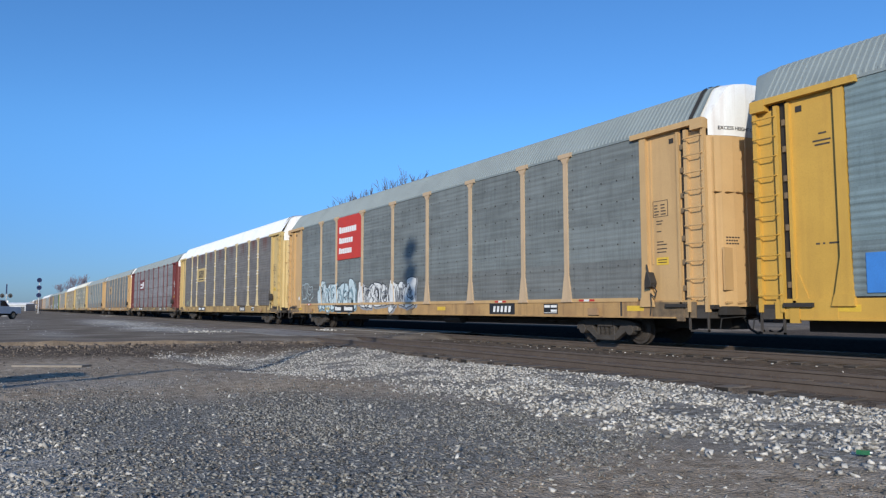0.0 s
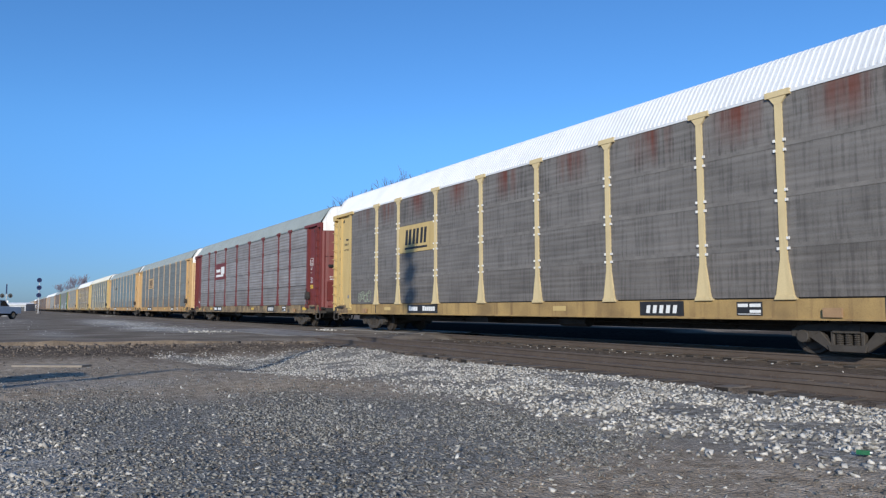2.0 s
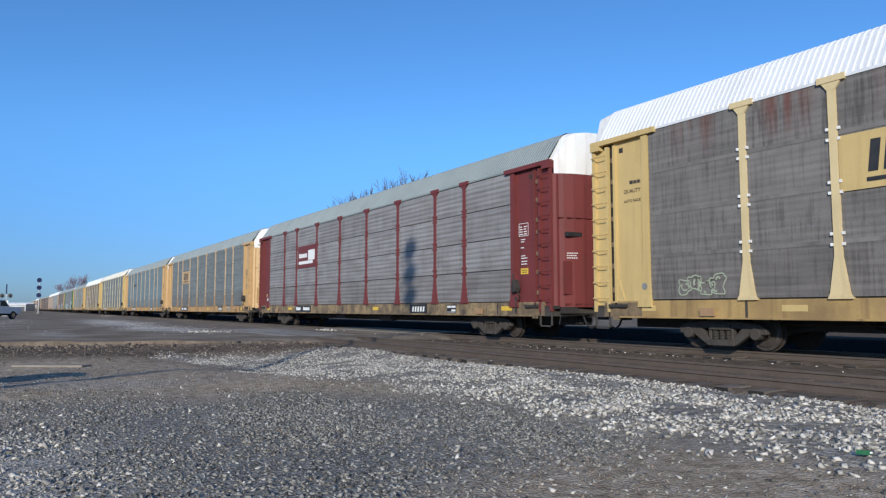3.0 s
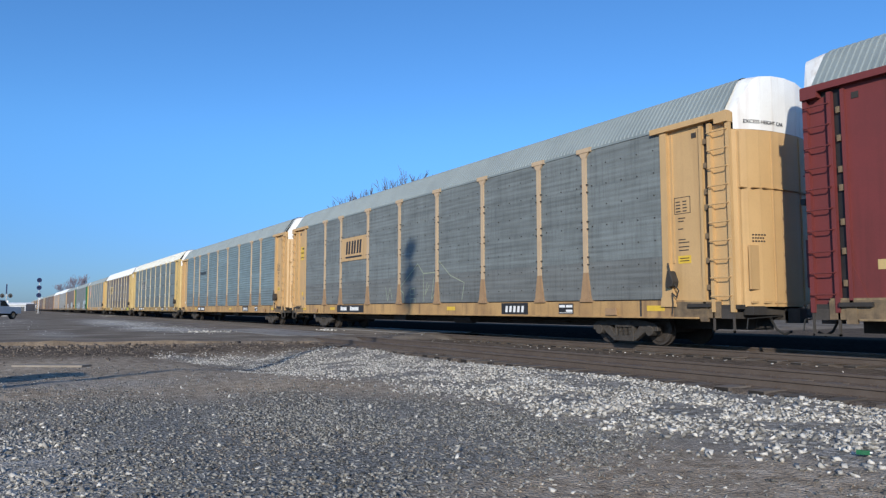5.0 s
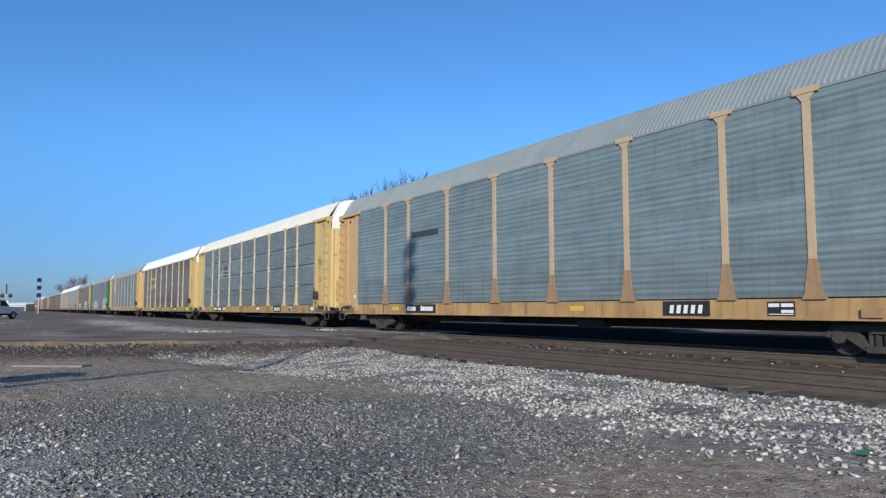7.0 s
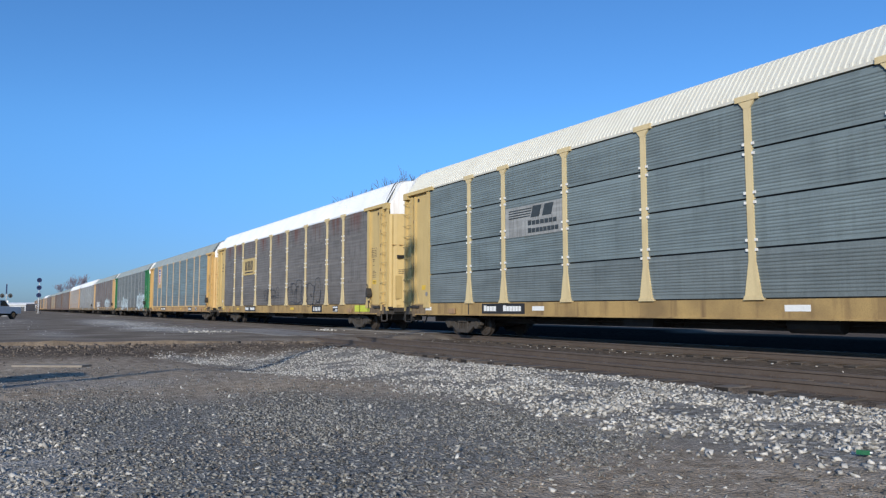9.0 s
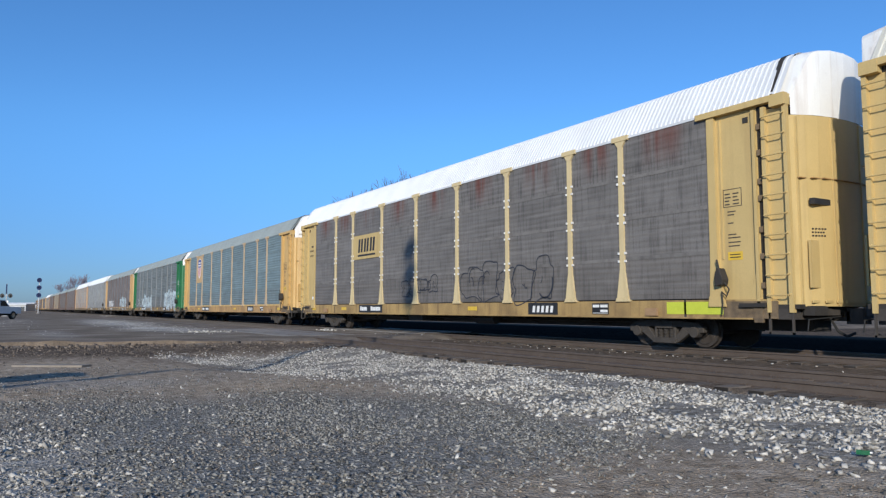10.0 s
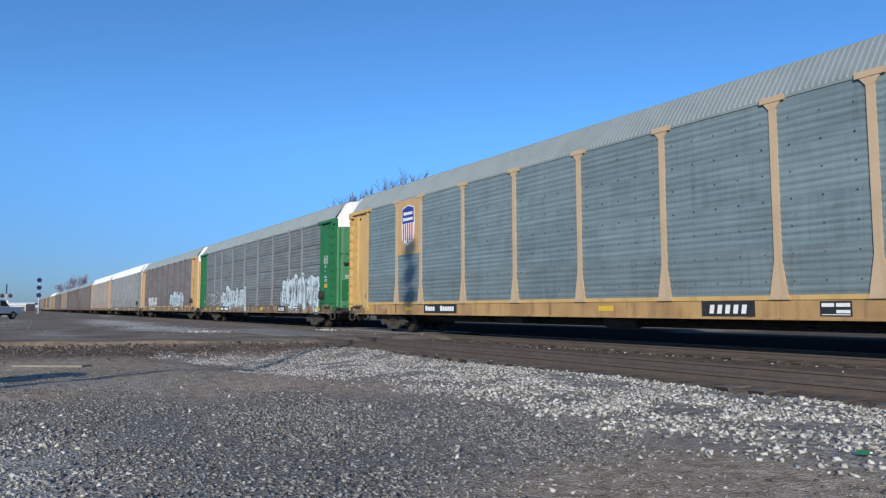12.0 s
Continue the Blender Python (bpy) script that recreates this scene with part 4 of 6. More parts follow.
def scatter(count, x0, x1, y0, y1, share):
    """Places kept with the chance that share(zones) gives, denser towards the camera."""
    x, y = rng.uniform(x0, x1, count), rng.uniform(y0, y1, count)
    keep = rng.uniform(0, 1, count) < share(x, y)
    return x[keep], y[keep]


def pale_share(x, y):
    clump = np.clip(0.55 + 0.6 * wave_noise(x, y, 2.6, 21) + 0.3 * wave_noise(x, y, 7.0, 22), 0.08, 1)
    return zones(x, y)[0] ** 1.5 * clump


x, y = scatter(82000, -24, 2.5, 2.5, 8.3, pale_share)
sz = rng.uniform(0.006, 0.033, len(x)) * (0.75 + 0.35 * smooth(-14, -3, x))
tagged(put("ballast", stones("ballast", x, y, ground_z(x, y) + sz * 0.25, sz, CUB_V, CUB_F), STONE_PALE),
       "pale grey crushed limestone ballast beside the track", "gravel", kind="stuff")


def chip_share(x, y):
    p, d, a, c = zones(x, y)
    return np.clip(0.10 + 0.90 * c, 0, 1) * (1 - a) * (1 - 0.6 * d) * (1 - 0.7 * p) * np.clip(1.3 - np.hypot(x, y) / 16, 0.1, 1) * np.clip(0.6 + 0.6 * wave_noise(x, y, 2.2, 37), 0.2, 1)


x, y = scatter(165000, -15, 1.0, -3.0, 6.5, chip_share)
sz = rng.uniform(0.006, 0.020, len(x))
tagged(put("gravel", stones("gravel", x, y, ground_z(x, y) + sz * 0.2, sz, CUB_V, CUB_F), STONE_GREY),
       "dark grey loose chippings pressed into the dirt", "gravel", kind="stuff")


x, y = scatter(60000, -11, 1.0, -1.0, 6.0, lambda x, y: 0.45 * (1 - zones(x, y)[0]) * np.clip(0.5 + 0.6 * wave_noise(x, y, 1.7, 39), 0.1, 1))
sz = rng.uniform(0.004, 0.014, len(x))
tagged(put("grit", stones("grit", x, y, ground_z(x, y) + sz * 0.2, sz, OCT_V, OCT_F), STONE_GRIT),
       "small brown grit trodden into the dirt", "gravel", kind="stuff")


def loose_share(x, y):
    p, d, a, c = zones(x, y)
    strip = np.exp(-((x + 4.9) / 1.0) ** 2 - ((y - 0.95) / 0.55) ** 2)
    return np.clip(0.013 + 0.75 * fines(x, y) * np.clip(0.5 + wave_noise(x, y, 6.0, 33), 0, 1) + 0.06 * strip, 0, 1) * (1 - a)


x, y = scatter(120000, -12, 0.0, -1.5, 5.0, loose_share)
sz = rng.uniform(0.005, 0.015, len(x)) * rng.choice([0.6, 1.1, 2.0], len(x), p=[0.66, 0.24, 0.10])
tagged(put("loose_stones", stones("loose_stones", x, y, ground_z(x, y) + sz * 0.25, sz, CUB_V, CUB_F), STONE_PALE),
       "scattered pale stones on the dirt", "gravel", kind="stuff")


def clod_share(x, y):
    return zones(x, y)[1] * np.clip(0.4 + 0.6 * wave_noise(x, y, 3.0, 41), 0, 1)


x, y = scatter(16000, -27, -9, -4.0, 8.0, clod_share)
sz = rng.uniform(0.01, 0.05, len(x))
tagged(put("clods", stones("clods", x, y, ground_z(x, y) + sz * 0.15, sz, OCT_V, OCT_F), STONE_BROWN),
       "brown clods of dirt along the edge of the road", "dirt", kind="stuff")
# loose crushed stone lying where it was spilt on the road
x, y = scatter(26000, -62, -27, -1.0, 9.5, lambda x, y: 0.30 * spills(x, y) ** 1.5)
sz = rng.uniform(0.012, 0.04, len(x))
tagged(put("road_gravel", stones("road_gravel", x, y, ground_z(x, y) + sz * 0.2, sz, OCT_V, OCT_F), STONE_PALE),
       "pale crushed stone spilt over the road", "gravel", kind="stuff")
# raised edge of the road, and a flat board left lying before it
EDGE = mat("worn road edge", (0.20, 0.155, 0.115), 0.95, dark=(0.105, 0.08, 0.06), scale=2.5, amount=0.9, grain=20, bump=0.3)
bm = bmesh.new()
for i in range(70):
    ya = -14.0 + i * 0.33
    yb = ya + 0.33
    ja, jb = (0.16 * float(wave_noise(np.array([v]), np.array([0.0]), 3.0, 81)[0]) for v in (ya, yb))
    za, zb = (-0.02 + 0.03 * float(wave_noise(np.array([v]), np.array([3.0]), 3.5, 82)[0]) - 0.10 * max(0.0, (v - 5.0) / 4.0) for v in (ya, yb))
    xa, xb = (float(road_edge(v)) - 0.35 for v in (ya, yb))
    lo = [bm.verts.new(p) for p in ((xa + ja, ya, -0.2), (xb + jb, yb, -0.2), (xb - 0.9, yb, -0.2), (xa - 0.9, ya, -0.2))]
    hi = [bm.verts.new(p) for p in ((xa + ja, ya, za), (xb + jb, yb, zb), (xb - 0.9, yb, -0.03), (xa - 0.9, ya, -0.03))]
    bm.faces.new(hi)
    bm.faces.new(lo[::-1])
    for k in range(4):
        bm.faces.new((lo[k], lo[(k + 1) % 4], hi[(k + 1) % 4], hi[k]))
bmesh.ops.remove_doubles(bm, verts=bm.verts, dist=0.001)
tagged(put("road_edge", mesh_of(bm, "road_edge"), EDGE), "crumbling brown edge of the raised road", "kerb", kind="structure")
bm = bmesh.new()
prism(bm, [(-0.95, -0.16), (0.9, -0.2), (0.98, 0.1), (0.2, 0.19), (-0.9, 0.14)], "z", 0.0, 0.045)
board = tagged(put("board", mesh_of(bm, "board", bevel=0.008), mat("bleached board", (0.27, 0.235, 0.195), 0.9, dark=(0.18, 0.15, 0.12), scale=3, grain=30, bump=0.2)),
               "pale weathered board lying flat on the dirt", "board")
board.location = (-15.21, 0.77, float(ground_z(np.array([-15.21]), np.array([0.77]))[0]) + 0.005)
board.scale = (0.72, 0.8, 0.8)
board.rotation_euler = (0, 0, radians(58))
# broken lumps along the road's crumbling edge
ly = rng.uniform(-6.0, 8.0, 520)
lx = road_edge(ly) + np.abs(rng.normal(0.35, 0.45, 520)) + 0.25 * wave_noise(ly, ly * 0, 2.2, 61)
sz = rng.uniform(0.02, 0.09, 520)
tagged(put("road_rubble", stones("road_rubble", lx, ly, ground_z(lx, ly) + sz * 0.1, sz, ICO_V, ICO_F), STONE_BROWN),
       "crumbled lumps of asphalt and dirt at the road's edge", "rubble", kind="stuff")
# stray stones on the track beds
tx, ty = rng.uniform(-26, 3, 1500), np.where(rng.uniform(0, 1, 1500) < 0.5, rng.normal(13.0, 0.28, 1500), rng.uniform(8.4, 13.2, 1500))
sz = rng.uniform(0.01, 0.03, 1500)
keep = (np.abs(np.abs(ty - NEAR_Y) - 0.75) > 0.12) & (rng.uniform(0, 1, 1500) < np.where(ty > 12.6, 0.13, 0.1))
tx, ty, sz = tx[keep], ty[keep], sz[keep]
tagged(put("track_stones", stones("track_stones", tx, ty, ground_z(tx, ty) + sz * 0.4, sz, ICO_V, ICO_F), STONE_PALE),
       "stray pale stones on the track beds", "gravel", kind="stuff")
# pale heaps left on the dirt near the crossing
hx, hy = [], []
for cx, cy, rx, ry, n in ((-30.0, 7.1, 0.7, 0.7, 130), (-145.0, 9.5, 1.2, 1.2, 90), (-104.0, 11.6, 2.0, 0.8, 60), (-29.7, 12.2, 0.7, 0.3, 90)):
    hx.append(rng.normal(cx, rx / 2, n))
    hy.append(rng.normal(cy, ry / 2, n))
x, y = np.concatenate(hx), np.concatenate(hy)
sz = rng.uniform(0.03, 0.07, len(x))
tagged(put("stone_heaps", stones("stone_heaps", x, y, ground_z(x, y) + sz * 0.3, sz, ICO_V, ICO_F), STONE_PALE),
       "pale stone heaps strewn about the level crossing", "gravel", kind="stuff")

RAIL = mat("brown rail steel", (0.135, 0.105, 0.085), 0.6, metal=0.3, dark=(0.085, 0.06, 0.045), scale=3, grain=40, bump=0.1)
TIE = mat("weathered tie timber", (0.12, 0.10, 0.085), 0.95, dark=(0.055, 0.045, 0.04), scale=4, grain=30, vary=0.3, bump=0.4)
PLANK = mat("worn crossing panel", (0.24, 0.22, 0.20), 0.9, dark=(0.15, 0.135, 0.12), scale=2, grain=40, vary=0.15)


def rail_mesh():
    bm = bmesh.new()
    prof = [(-0.07, -0.155), (0.07, -0.155), (0.07, -0.143), (0.012, -0.125), (0.012, -0.045), (0.037, -0.035), (0.037, -0.006),
            (0.03, 0.0), (-0.03, 0.0), (-0.037, -0.006), (-0.037, -0.035), (-0.012, -0.045), (-0.012, -0.125), (-0.07, -0.143)]
    prism(bm, prof, "x", -1400, 90)
    return mesh_of(bm, "rail")


def tie_mesh():
    bm = bmesh.new()
    box(bm, -0.11, 0.11, -1.3, 1.3, -0.33, -0.135)
    return mesh_of(bm, "tie", bevel=0.012)


def tie_end_mesh():
    """Dark creosoted end grain of a tie."""
    bm = bmesh.new()
    box(bm, -0.105, 0.105, -1.312, -1.295, -0.21, -0.14)
    return mesh_of(bm, "tie_end", bevel=0.006)


CREOSOTE = mat("creosoted end grain", (0.022, 0.018, 0.015), 0.95, dark=(0.012, 0.010, 0.009), scale=9, vary=0.3, bump=0.4)
M_TIE_END = tie_end_mesh()


def plate_mesh():
    bm = bmesh.new()
    box(bm, -0.09, 0.09, -0.17, 0.17, -0.14, -0.132)
    for s in (-1, 1):
        for d in (-0.05, 0.05):
            box(bm, d - 0.012, d + 0.012, s * 0.085 - 0.012, s * 0.085 + 0.012, -0.132, -0.112)
    return mesh_of(bm, "tie_plate")


M_RAIL, M_TIE, M_PLATE = rail_mesh(), tie_mesh(), plate_mesh()
for label, yc in (("empty brown railway track half sunk in dirt", NEAR_Y), ("railway track under the passing train", TRACK_Y)):
    track = tagged(new("track"), label, "railway track", kind="structure")
    track.location = (0, yc, 0)
    for s in (-1, 1):
        put("rail", M_RAIL, RAIL, track, at=(0, s * 0.75, 0))
    for i in range(95):
        x = 8 - i * 0.53 + rng.uniform(-0.03, 0.03)
        if x > road_edge(6.0) + 1.2:
            tie = put("tie", M_TIE, TIE, track, at=(x, rng.uniform(-0.04, 0.04), rng.uniform(-0.006, 0.012)))
            if i % 5 != 3:
                put("tie_end", M_TIE_END, CREOSOTE, tie)
            for s in (-1, 1):
                put("tie_plate", M_PLATE, RAIL, tie, at=(0, s * 0.75, 0))


def slab_mesh(w):
    bm = bmesh.new()
    box(bm, -1.2, 1.2, -w / 2, w / 2, -0.14, -0.006)
    return mesh_of(bm, "crossing_panel", bevel=0.012)


M_SLAB_IN, M_SLAB_OUT = slab_mesh(1.24), slab_mesh(0.5)
crossing = tagged(new("level_crossing"), "worn concrete crossing panels set flush with the rails", "level crossing", kind="structure")
for yc in (NEAR_Y, TRACK_Y):
    for i in range(4):
        x = -25.2 - i * 2.44
        put("crossing_panel", M_SLAB_IN, PLANK, crossing, at=(x, yc, 0))
        for s in (-1, 1):
            put("crossing_panel", M_SLAB_OUT, PLANK, crossing, at=(x, yc + s * 1.08, 0))

# ------------------------------------------------------------------ signs, lettering bars, graffiti and fittings on the cars
RED_SIGN = mat("red sign paint", (0.55, 0.045, 0.028), 0.6, dark=(0.42, 0.04, 0.028), scale=2, bump=0.03)
SIGN_WHITE = mat("sign white", (0.80, 0.80, 0.78), 0.5, dark=(0.66, 0.65, 0.62), scale=6, bump=0.0)
SIGN_BLACK = mat("sign black", (0.02, 0.02, 0.022), 0.55, dark=(0.045, 0.042, 0.04), scale=6, bump=0.0)
SIGN_GREY = mat("dark slate sign paint", (0.035, 0.045, 0.05), 0.6, dark=(0.06, 0.07, 0.075), scale=6, bump=0.0)
SIGN_BLUE = mat("shield blue", (0.03, 0.05, 0.28), 0.5, dark=(0.025, 0.04, 0.2), scale=6, bump=0.0)
BLUE_PATCH = mat("bright blue spray paint", (0.05, 0.22, 0.60), 0.6, dark=(0.04, 0.16, 0.45), scale=3, bump=0.0)
YELLOW = mat("reflector yellow", (0.70, 0.46, 0.05), 0.45, dark=(0.55, 0.36, 0.05), scale=6, bump=0.0)
LIME = mat("lime patch paint", (0.55, 0.60, 0.06), 0.5, dark=(0.45, 0.5, 0.05), scale=6, bump=0.0)
RED_TAPE = mat("red tape", (0.50, 0.04, 0.03), 0.4, dark=(0.40, 0.035, 0.03), scale=6, bump=0.0)
SPRAY_PALE = mat("pale blue white spray paint", (0.56, 0.66, 0.69), 0.7, dark=(0.34, 0.43, 0.46), scale=3, bump=0.0, streaks=0.3, streak_color=(0.25, 0.3, 0.32))
SPRAY_WHITE = mat("white spray paint", (0.70, 0.71, 0.70), 0.7, dark=(0.48, 0.49, 0.49), scale=3, bump=0.0)
SPRAY_DARK = mat("dark spray paint", (0.025, 0.03, 0.045), 0.7, dark=(0.04, 0.045, 0.06), scale=3, bump=0.0)
SPRAY_TEAL = mat("grey teal spray paint", (0.22, 0.33, 0.37), 0.7, dark=(0.15, 0.22, 0.25), scale=3, bump=0.0)
SPRAY_GREY = mat("grey spray paint", (0.30, 0.31, 0.32), 0.7, dark=(0.2, 0.2, 0.21), scale=3, bump=0.0)
CHALK = mat("green white chalk", (0.36, 0.40, 0.30), 0.9, dark=(0.22, 0.25, 0.18), scale=8, bump=0.0)
SKIN = FACE + 0.030      # just proud of the screens and of the sill


def plate(car, name, x0, x1, z0, z1, material, y=SKIN, depth=0.012, label=""):
    bm = bmesh.new()
    box(bm, x0, x1, y - depth, y, z0, z1)
    return part(name, bm, material, car, label)


def bars(parent, x, z, count, w, h, gap, material, y):
    """A row of short bars of uneven width that stands for a word."""
    r = random.Random(count * 7 + int(z * 100))
    bm = bmesh.new()
    end = x + count * (w + gap)
    for i in range(count):
        q = w * r.uniform(0.85, 1.12) + gap * 0.55
        box(bm, x, min(x + q, end), y - 0.004, y, z, z + h * (1.0 if i == 0 else 0.86))
        x += q + gap * 0.45
    return part("lettering", bm, material, parent)


def words(parent, text, x, z, size, material, y, turn=None):
    """Readable words in the built-in font, standing upright and facing -y (or turned by a matrix)."""
    cu = bpy.data.curves.new("words", "FONT")
    cu.body, cu.size, cu.extrude = text, size, 0.002
    tmp = bpy.data.objects.new("words", cu)
    scene.collection.objects.link(tmp)
    me = bpy.data.meshes.new_from_object(tmp)
    bpy.data.objects.remove(tmp)
    bpy.data.curves.remove(cu)
    me.transform(turn or (Matrix.Translation((x, y, z)) @ pose(0, 0, 0, 90, 0, 0)))
    me.materials.clear()
    return put("lettering", me, material, parent)


def ribbon(bm, pts, w, y):
    """A flat painted stroke through points (x, z)."""
    last = None
    for i, (x, z) in enumerate(pts):
        p, q = pts[max(i - 1, 0)], pts[min(i + 1, len(pts) - 1)]
        d = Vector((q[0] - p[0], q[1] - p[1]))
        if d.length < 1e-6:
            continue
        d.normalize()
        a, b = bm.verts.new((x - d.y * w / 2, y, z + d.x * w / 2)), bm.verts.new((x + d.y * w / 2, y, z - d.x * w / 2))
        if last:
            bm.faces.new((last[0], last[1], b, a))
        last = (a, b)


E1 = [-sum(BAYS_A) / 2 + sum(BAYS_A[:i]) for i in range(10)]
E2 = [-sum(BAYS_B) / 2 + sum(BAYS_B[:i]) for i in range(10)]


def graffiti(car, x0, x1, z0, z1, count, fill, line, seed, filled=True, shade=None):
    """Sprayed wild-style shapes: overlapping rounded and pointed forms with outlines, shades and inner strokes."""
    r = random.Random(seed)
    edge, tone = bmesh.new(), bmesh.new()
    step = (x1 - x0) / count
    for i in range(count):
        cx, cz = x0 + (i + 0.5) * step, (z0 + z1) / 2 + r.uniform(-0.08, 0.08)
        rx, rz = step * r.uniform(0.46, 0.72), (z1 - z0) / 2 * r.uniform(0.72, 1.08)
        ph = [r.uniform(0, math.tau) for _ in range(4)]
        ring = []
        for k in range(56):
            a = math.tau * k / 56
            m = (1 + 0.16 * math.sin(2 * a + ph[0]) + 0.14 * math.sin(3 * a + ph[1]) + 0.10 * math.sin(5 * a + ph[2])
                 + 0.07 * abs(math.sin(4.5 * a + ph[3])))
            ca, sa = math.cos(a), math.sin(a)
            ring.append((cx + rx * m * math.copysign(abs(ca) ** 0.65, ca), max(SILL0 + 0.05, cz + rz * m * math.copysign(abs(sa) ** 0.65, sa))))
        y = SKIN - 0.004 - 0.0015 * (i % 4)
        if filled:
            body = bmesh.new()
            vs = [body.verts.new((x, y, z)) for x, z in ring]
            c = body.verts.new((cx, y, cz))
            for k in range(56):
                body.faces.new((vs[k], vs[(k + 1) % 56], c))
            part("graffiti", body, fill, car)
        ribbon(edge, ring + ring[:1], r.uniform(0.025, 0.045) if filled else 0.03, y - 0.002)
        if shade:                                   # soft drop edge round the shape
            ribbon(tone, [(x + 0.05, z - 0.05) for x, z in ring + ring[:1]], 0.10, y + 0.0008)
        for q in range(11 if filled else 2):          # inner strokes, bends and hatching
            a0, sweep, size = r.uniform(0, math.tau), r.uniform(0.8, 3.2), r.uniform(0.2, 0.85)
            ox, oz, flat = r.uniform(-0.35, 0.35) * rx, r.uniform(-0.35, 0.35) * rz, r.uniform(0.35, 1.0)
            pts = [(cx + ox + rx * size * flat * math.cos(a0 + sweep * k / 12), cz + oz + rz * size * math.sin(a0 + sweep * k / 12)) for k in range(13)]
            if q % 2 and shade:
                ribbon(tone, pts, r.uniform(0.05, 0.16), y - 0.001)
            else:
                ribbon(edge, pts, r.uniform(0.02, 0.05), y - 0.002)
    if filled:
        for px in (E1 if car == CARS[1] else E2)[1:-1]:       # the paint runs on over the posts
            if x0 - 0.1 < px < x1 + 0.1:
                body = bmesh.new()
                prism(body, [(px - 0.075, 1.92), (px + 0.075, 1.92), (px + 0.175, 1.22), (px - 0.175, 1.22)], "y", FACE - 0.010, FACE - 0.007)
                box(body, px - 0.075, px + 0.075, FACE - 0.004, FACE - 0.002, 1.92, z1 - r.uniform(0.05, 0.25))
                part("graffiti", body, fill, car)
    part("graffiti_outline", edge, line, car)
    if shade:
        part("graffiti_shade", tone, shade, car)
    else:
        tone.free()


def sill_marks(car, k, number_x, mark_x, seed):
    """Black number plate with pale bars, the owner's black plate, reflectors, stencil box on the side sill."""
    r = random.Random(seed)
    wide = 1.45 if k == 4 else 1.12
    p = plate(car, "number_board", number_x - wide, number_x + wide, SILL0 + 0.07, SILL1 - 0.03, SIGN_BLACK)
    bars(p, number_x - 1.0, SILL0 + 0.15, 4, 0.13, 0.18, 0.05, SIGN_WHITE, SKIN - 0.013)
    bars(p, number_x + 0.05, SILL0 + 0.15, 6, 0.11, 0.18, 0.05, SIGN_WHITE, SKIN - 0.013)
    p = plate(car, "owner_board", mark_x - 0.66, mark_x + 0.66, SILL0 + 0.06, SILL1 - 0.02, SIGN_BLACK)
    bm = bmesh.new()
    for d in (-0.46, -0.26, -0.06, 0.14, 0.34):   # five leaning bars
        prism(bm, [(mark_x + d, SILL0 + 0.12), (mark_x + d + 0.11, SILL0 + 0.12), (mark_x + d + 0.14, SILL0 + 0.31), (mark_x + d + 0.03, SILL0 + 0.31)],
              "y", SKIN - 0.017, SKIN - 0.0125)
    part("lettering", bm, SIGN_WHITE, p)
    p = plate(car, "stencil_box", mark_x + 2.05, mark_x + 2.65, SILL0 + 0.08, SILL1 - 0.05, SIGN_BLACK)
    bm = bmesh.new()
    for a, b, c, d in ((2.08, 2.32, 0.26, 0.33), (2.36, 2.62, 0.26, 0.33), (2.36, 2.62, 0.14, 0.2), (2.08, 2.62, 0.105, 0.12)):
        box(bm, mark_x + a, mark_x + b, SKIN - 0.016, SKIN - 0.0125, SILL0 + c, SILL0 + d)
    part("lettering", bm, SIGN_WHITE, p)
    tint = {6: SIGN_WHITE, 2: CREAM}.get(k, YELLOW)
    for x in (-12.0, -8.2, -5.6, 2.4, 5.3, 8.6, 11.6):
        if abs(x - number_x) > 1.6 and abs(x - mark_x) > 1.2 and abs(x - mark_x - 2.35) > 0.7:
            plate(car, "reflector", x - 0.27, x + 0.27, SILL0 + 0.17, SILL0 + 0.30, tint, SKIN, 0.006)
    # weld straps on the sill
    for x in (-10.2, 10.2):
        plate(car, "jacking_pad", x - 0.18, x + 0.18, SILL0 + 0.06, SILL0 + 0.24, TAN_DUST, FACE - 0.02, 0.06)
        plate(car, "strap", x + 0.9, x + 0.96, SILL0 + 0.03, SILL1, TRUCK, SKIN, 0.008)


